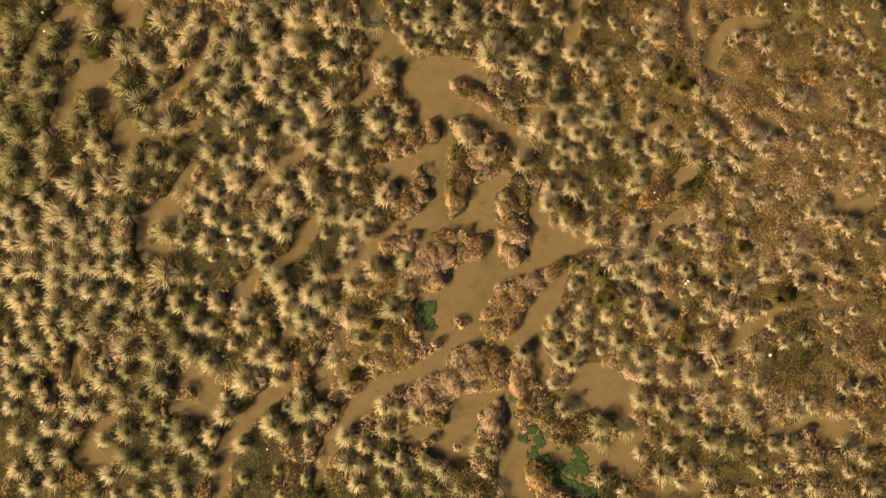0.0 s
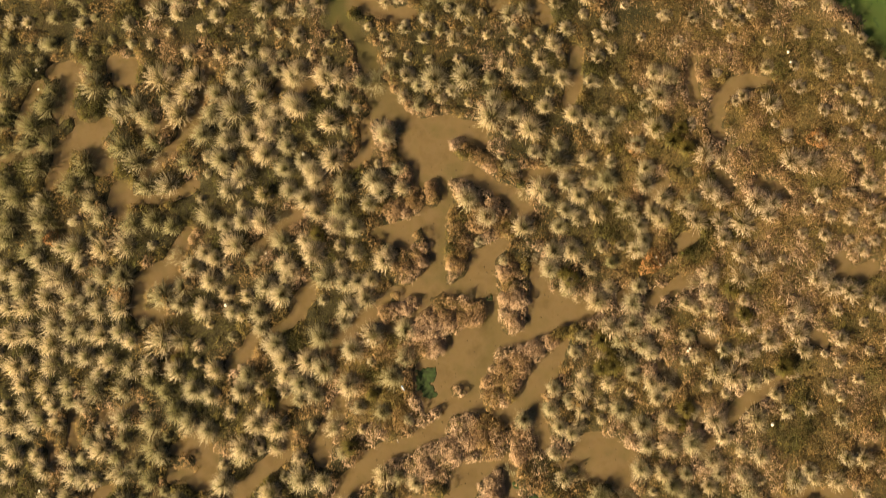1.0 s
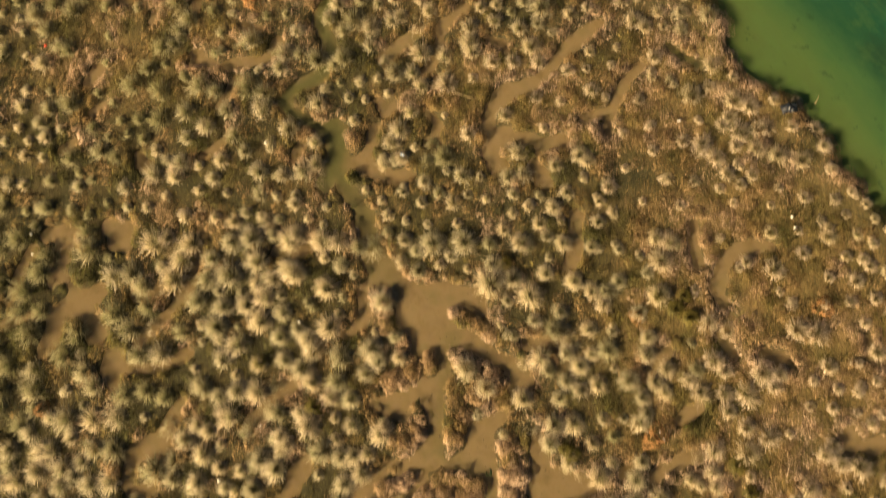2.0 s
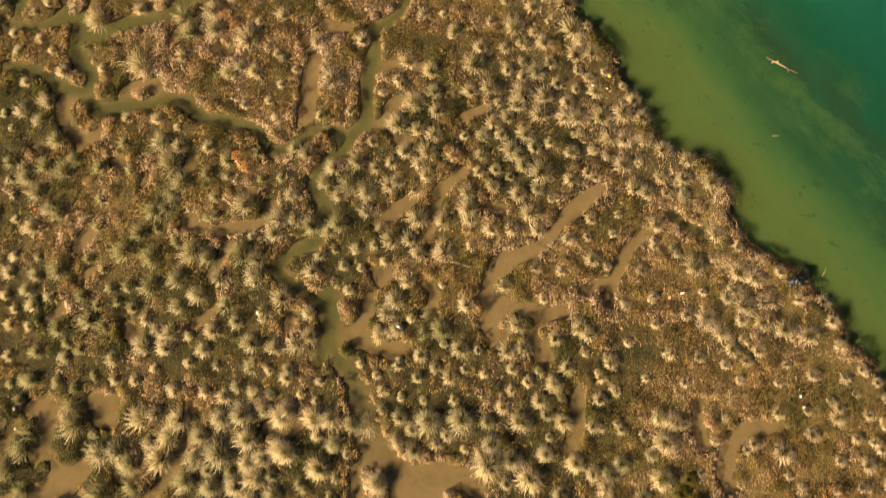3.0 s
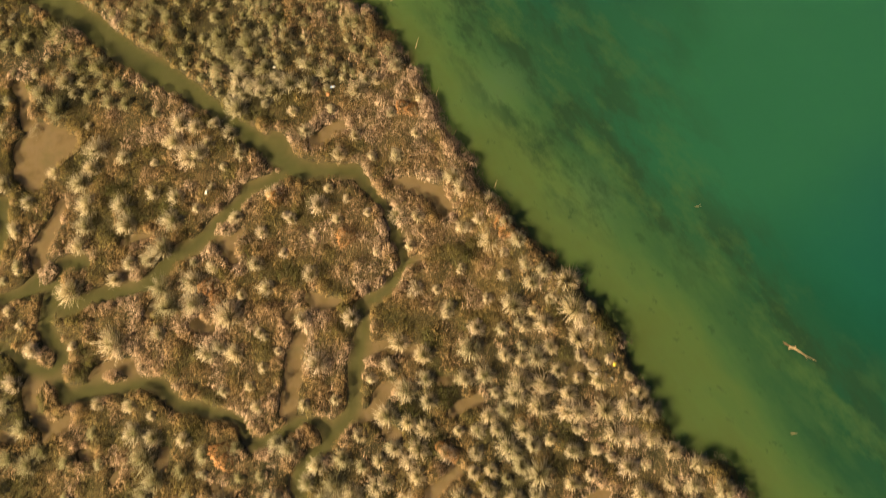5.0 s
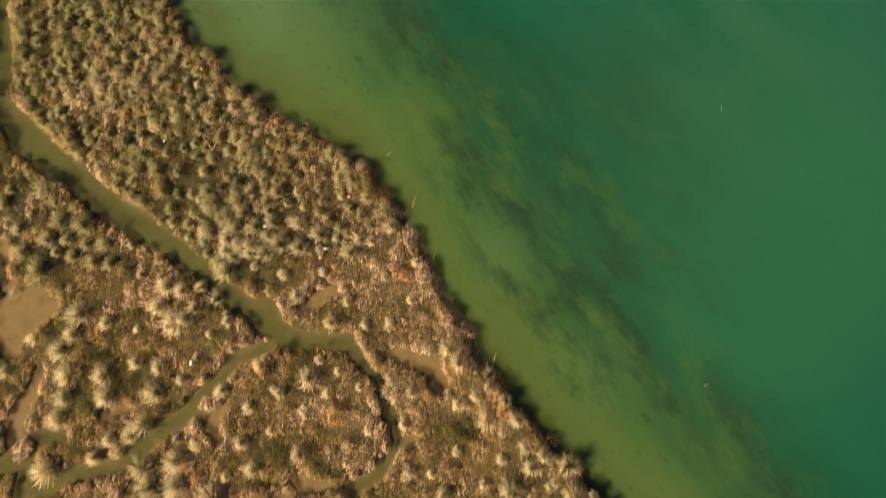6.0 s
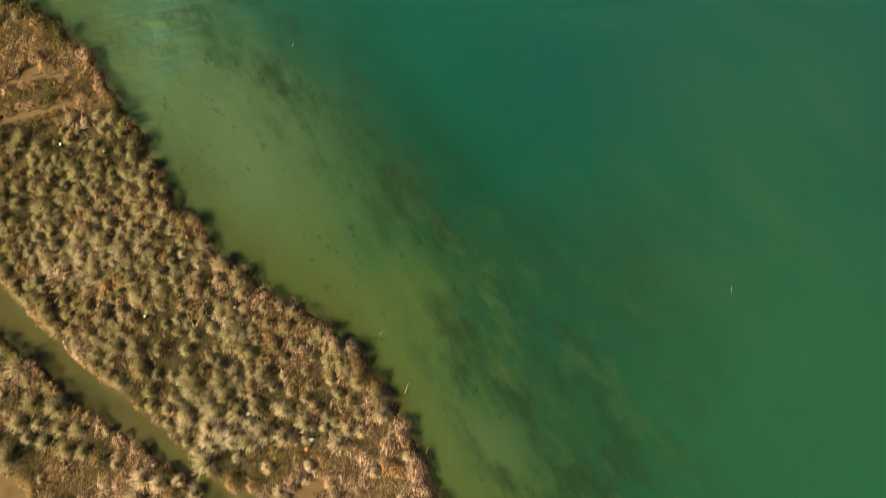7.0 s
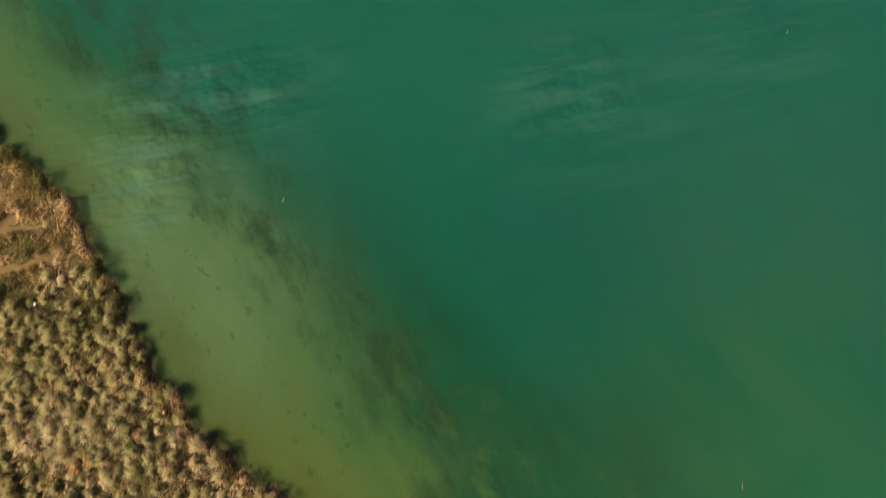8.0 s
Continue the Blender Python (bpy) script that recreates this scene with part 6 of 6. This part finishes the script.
for n, pts in enumerate((((-0.65, 6.25, 0.34), (-0.85, 5.8, 0.36), (-0.6, 5.4, 0.22)), ((3.4, 1.3, 0.2), (3.6, 1.2, 0.17)), ((3.9, 0.8, 0.34), (4.1, 0.7, 0.22)), ((4.3, 0.3, 0.27), (4.0, 0.1, 0.15)),
                         ((3.9, -0.3, 0.26), (4.3, -0.8, 0.46), (4.6, -1.4, 0.5), (5.2, -1.8, 0.45), (6.2, -1.9, 0.4), (7.4, -1.9, 0.55)),
                         ((5.0, -0.9, 0.22), (5.5, -0.9, 0.25)), ((5.8, -0.3, 0.26), (5.9, -0.9, 0.3)), ((6.2, -1.1, 0.3), (6.8, -1.3, 0.26)),
                         ((3.5, 0.4, 0.18), (3.55, 0.42, 0.15)), ((1.9, 9.8, 0.16), (2.1, 9.8, 0.14)))):
    algae_mat(pts, 50 + 3 * n)

for x, y, size, turn in ((-9.7, 9.2, 0.09, 20), (-6.4, 16.2, 0.09, 70), (-3.3, 7.6, 0.075, 0), (14.3, 3.9, 0.09, 40), (16.2, 20.5, 0.08, 10), (10.9, 7.2, 0.06, 0),
                         (-17.5, 1.1, 0.07, 30), (-19.1, 20.4, 0.09, 15), (16.1, 21.0, 0.08, 65), (-8.3, 24.8, 0.09, 10), (-19.8, 66.1, 0.09, 0), (-13.9, 56.7, 0.07, 0), (-8.0, 11.6, 0.055, 0),
                         (9.6, 11.3, 0.06, 25), (10.8, 7.1, 0.07, 50), (-19.0, 19.5, 0.07, 0), (13.5, -1.3, 0.06, 15), (-7.6, -0.1, 0.05, 0)):
    tagged(foam_lump(x, y, turn, size, "small worn white foam float among the marsh plants"), group="white litter on the marsh")
for x, y, turn, size in ((11.1, 25.7, 100, 1.1), (-8.4, 52.0, 95, 0.9), (7.4, 36.2, 80, 0.8), (-2.0, 3.3, 20, 0.7), (9.7, 11.0, 50, 0.6), (-17.5, 65.7, 85, 0.9), (-9.6, 57.2, 100, 0.6),
                         (8.1, 36.0, 60, 0.7)):
    bottle(x, y, turn, M_WHITE, M_BLUE, "white plastic bottle lying in the marsh plants", size)
for x, y, turn in ((-1.8, 5.6, 30), (-1.9, 24.2, 60), (-5.4, 50.9, 95)):
    bottle(x, y, turn, M_BLUE, M_WHITE, "pale blue plastic bottle with a white band in the plants", 1.25)
foam_lump(8.3, 36.6, 0, 0.1, "yellow plastic float among the rushes", M_YELLOW, "float", 0.7, "plastic_float")
foam_lump(-19.3, 29.9, 0, 0.09, "red plastic float in the marsh plants", M_RED, "float", 0.7, "plastic_float")
foam_lump(-12.4, 60.9, 0, 0.11, "orange plastic float near the bank", M_ORANGE, "float", 0.8, "plastic_float")
foam_lump(-5.5, 50.5, 0, 0.12, "faded orange plastic tub in the brown shrubs", M_ORANGE, "tub", 0.6, "plastic_tub")
crumpled("plastic_sheet", 16.3, 26.2, at_ground(16.3, 26.2, 0.3), 15, 0.75, 0.5, 0.16, M_NAVY, "dark crumpled plastic sheeting caught on the bank", "sheeting", 61)
crumpled("plastic_bag", -11.2, 45.1, at_ground(-11.2, 45.1, 0.25), 70, 0.22, 0.15, 0.07, M_WHITE, "small crumpled white plastic bag on the shrubs", "bag", 71)

# a forked branch adrift in the bay
branch = new("driftwood_branch")
branch.matrix_basis = pose(16.45, 37.55, -0.01, 0, 0, -29) @ Matrix.Diagonal((0.92, 0.7, 0.6, 1))
limb("bole", [(-0.1, 0, 0.0, 0.05), (0.15, 0.03, 0.02, 0.07), (0.5, 0.0, 0.0, 0.055), (0.9, -0.07, -0.02, 0.045), (1.3, -0.03, 0.0, 0.03), (1.5, -0.02, -0.02, 0.012)], M_DRIFT, branch)
limb("fork", [(0.12, 0.03, 0.02, 0.05), (0.2, 0.14, 0.06, 0.045), (0.12, 0.2, 0.08, 0.03)], M_DRIFT, branch)
limb("root", [(0.05, 0, 0.0, 0.05), (-0.05, -0.1, 0.04, 0.04), (-0.08, -0.2, 0.03, 0.02)], M_DRIFT, branch)
limb("sunken_end", [(-0.05, 0.02, -0.01, 0.05), (-0.3, 0.06, -0.015, 0.06), (-0.55, 0.06, -0.02, 0.03)], M_BROWNWOOD, branch, "brown waterlogged end")
limb("twig", [(0.75, -0.05, 0, 0.02), (0.9, -0.2, 0.03, 0.014), (0.95, -0.3, 0.02, 0.006)], M_DRIFT, branch)
tagged(branch, "forked pale driftwood branch floating in the green bay", "driftwood")

# sticks and stakes
for x, y, turn, long, mat, text in ((-11.1, 56.5, 70, 0.75, M_DRIFT, "bleached driftwood stick on the rushes"), (-11.45, 56.3, 130, 0.6, M_DRIFT, "bleached driftwood stick on the rushes"),
                                    (-18.1, 57.6, 55, 0.9, M_BROWNWOOD, "brown driftwood stick lying in the rushes"), (-10.4, 18.7, 25, 1.0, M_DRIFT, "pale dry reed stem lying across rush tussocks"),
                                    (-7.3, 24.0, -32, 0.95, M_BROWNWOOD, "dark wet driftwood stick in the rushes"), (1.1, 27.1, -14, 1.1, M_DRIFT, "pale dry reed stem lying on the brown shrubs"),
                                    (14.0, 28.9, 105, 1.3, M_DRIFT, "bleached driftwood stick along the bank"), (14.5, 28.2, 128, 1.5, M_BROWNWOOD, "brown driftwood stick along the bank"),
                                    (15.0, 27.8, 140, 1.2, M_DRIFT, "bleached driftwood stick along the bank")):
    st = limb("driftwood_stick", [(-long / 2, 0, 0, 0.022), (-long / 5, 0.03, 0.02, 0.026), (long / 5, -0.02, 0.01, 0.02), (long / 2, 0.02, 0.03, 0.01)], mat)
    st.matrix_basis = pose(x, y, at_ground(x, y, 0.42 if y > 30 or y < 25 else 0.14), 0, 4, turn)
    tagged(st, text, "driftwood")
for x, y, tall, lean in ((-1.15, 53.25, 0.6, 25), (0.85, 48.2, 0.35, 30), (-0.05, 50.45, 0.4, 15), (2.9, 45.5, 0.35, 18), (17.7, 26.6, 0.4, 35)):
    st = limb("dead_reed_stem", [(0, 0, -0.2, 0.02), (0.02, 0, tall * 0.4, 0.018), (0.1, 0.02, tall * 0.8, 0.014), (0.28, 0.05, tall, 0.005)], M_DRIFT)
    st.matrix_basis = pose(x, y, 0.0, 0, lean, 60)
    tagged(st, "pale dead reed stem standing at the bank edge", "reed", "reed stems along the bank")
for x, y, turn in ((14.4, 58.8, 85), (12.7, 44.5, 20), (16.2, 33.6, 0), (-2.4, 56.2, 40), (18.7, 84.2, 80), (-8.2, 72.6, 75)):
    st = limb("floating_reed", [(-0.16, 0, 0.005, 0.012), (0, 0.01, 0.012, 0.016), (0.16, 0, 0.005, 0.008)], M_DRIFT)
    st.matrix_basis = pose(x, y, 0.0, 0, 0, turn)
    tagged(st, "short pale reed piece floating on the bay", "reed", "reed pieces on the bay")

# crumbs of mud and weed in the pans
crng = np.random.RandomState(5)
cx, cy = crng.uniform(-6, 8, 2600), crng.uniform(-2.5, 20, 2600)
cwet = lie(cx, cy)[1]
pieces = []
ico = bmesh.new()
bmesh.ops.create_icosphere(ico, subdivisions=1, radius=1.0)
ico_v, ico_f = np.array([v.co[:] for v in ico.verts]), np.array([[v.index for v in f.verts] for f in ico.faces])
ico.free()
for x, y in zip(cx[cwet < -0.25][:120], cy[cwet < -0.25][:120]):
    r = crng.uniform(0.015, 0.04) * (1.6 if crng.rand() < 0.1 else 1.0)
    v = ico_v * (1 + crng.uniform(-0.3, 0.3, (len(ico_v), 1))) * np.array([r * crng.uniform(0.7, 1.6), r, r * 0.4]) + np.array([x, y, 0.003])
    pieces.append((v, ico_f, np.zeros((len(v), 2)), np.tile([0, 0, 1.0], (len(v), 1))))
cv, cf, cu, cn = gather(pieces)
tagged(link("mud_crumbs", mesh_of("mud_crumbs", cv, cf), M_CLOD), "dark crumbs of mud and weed in the shallow pans", "mud", kind="stuff")
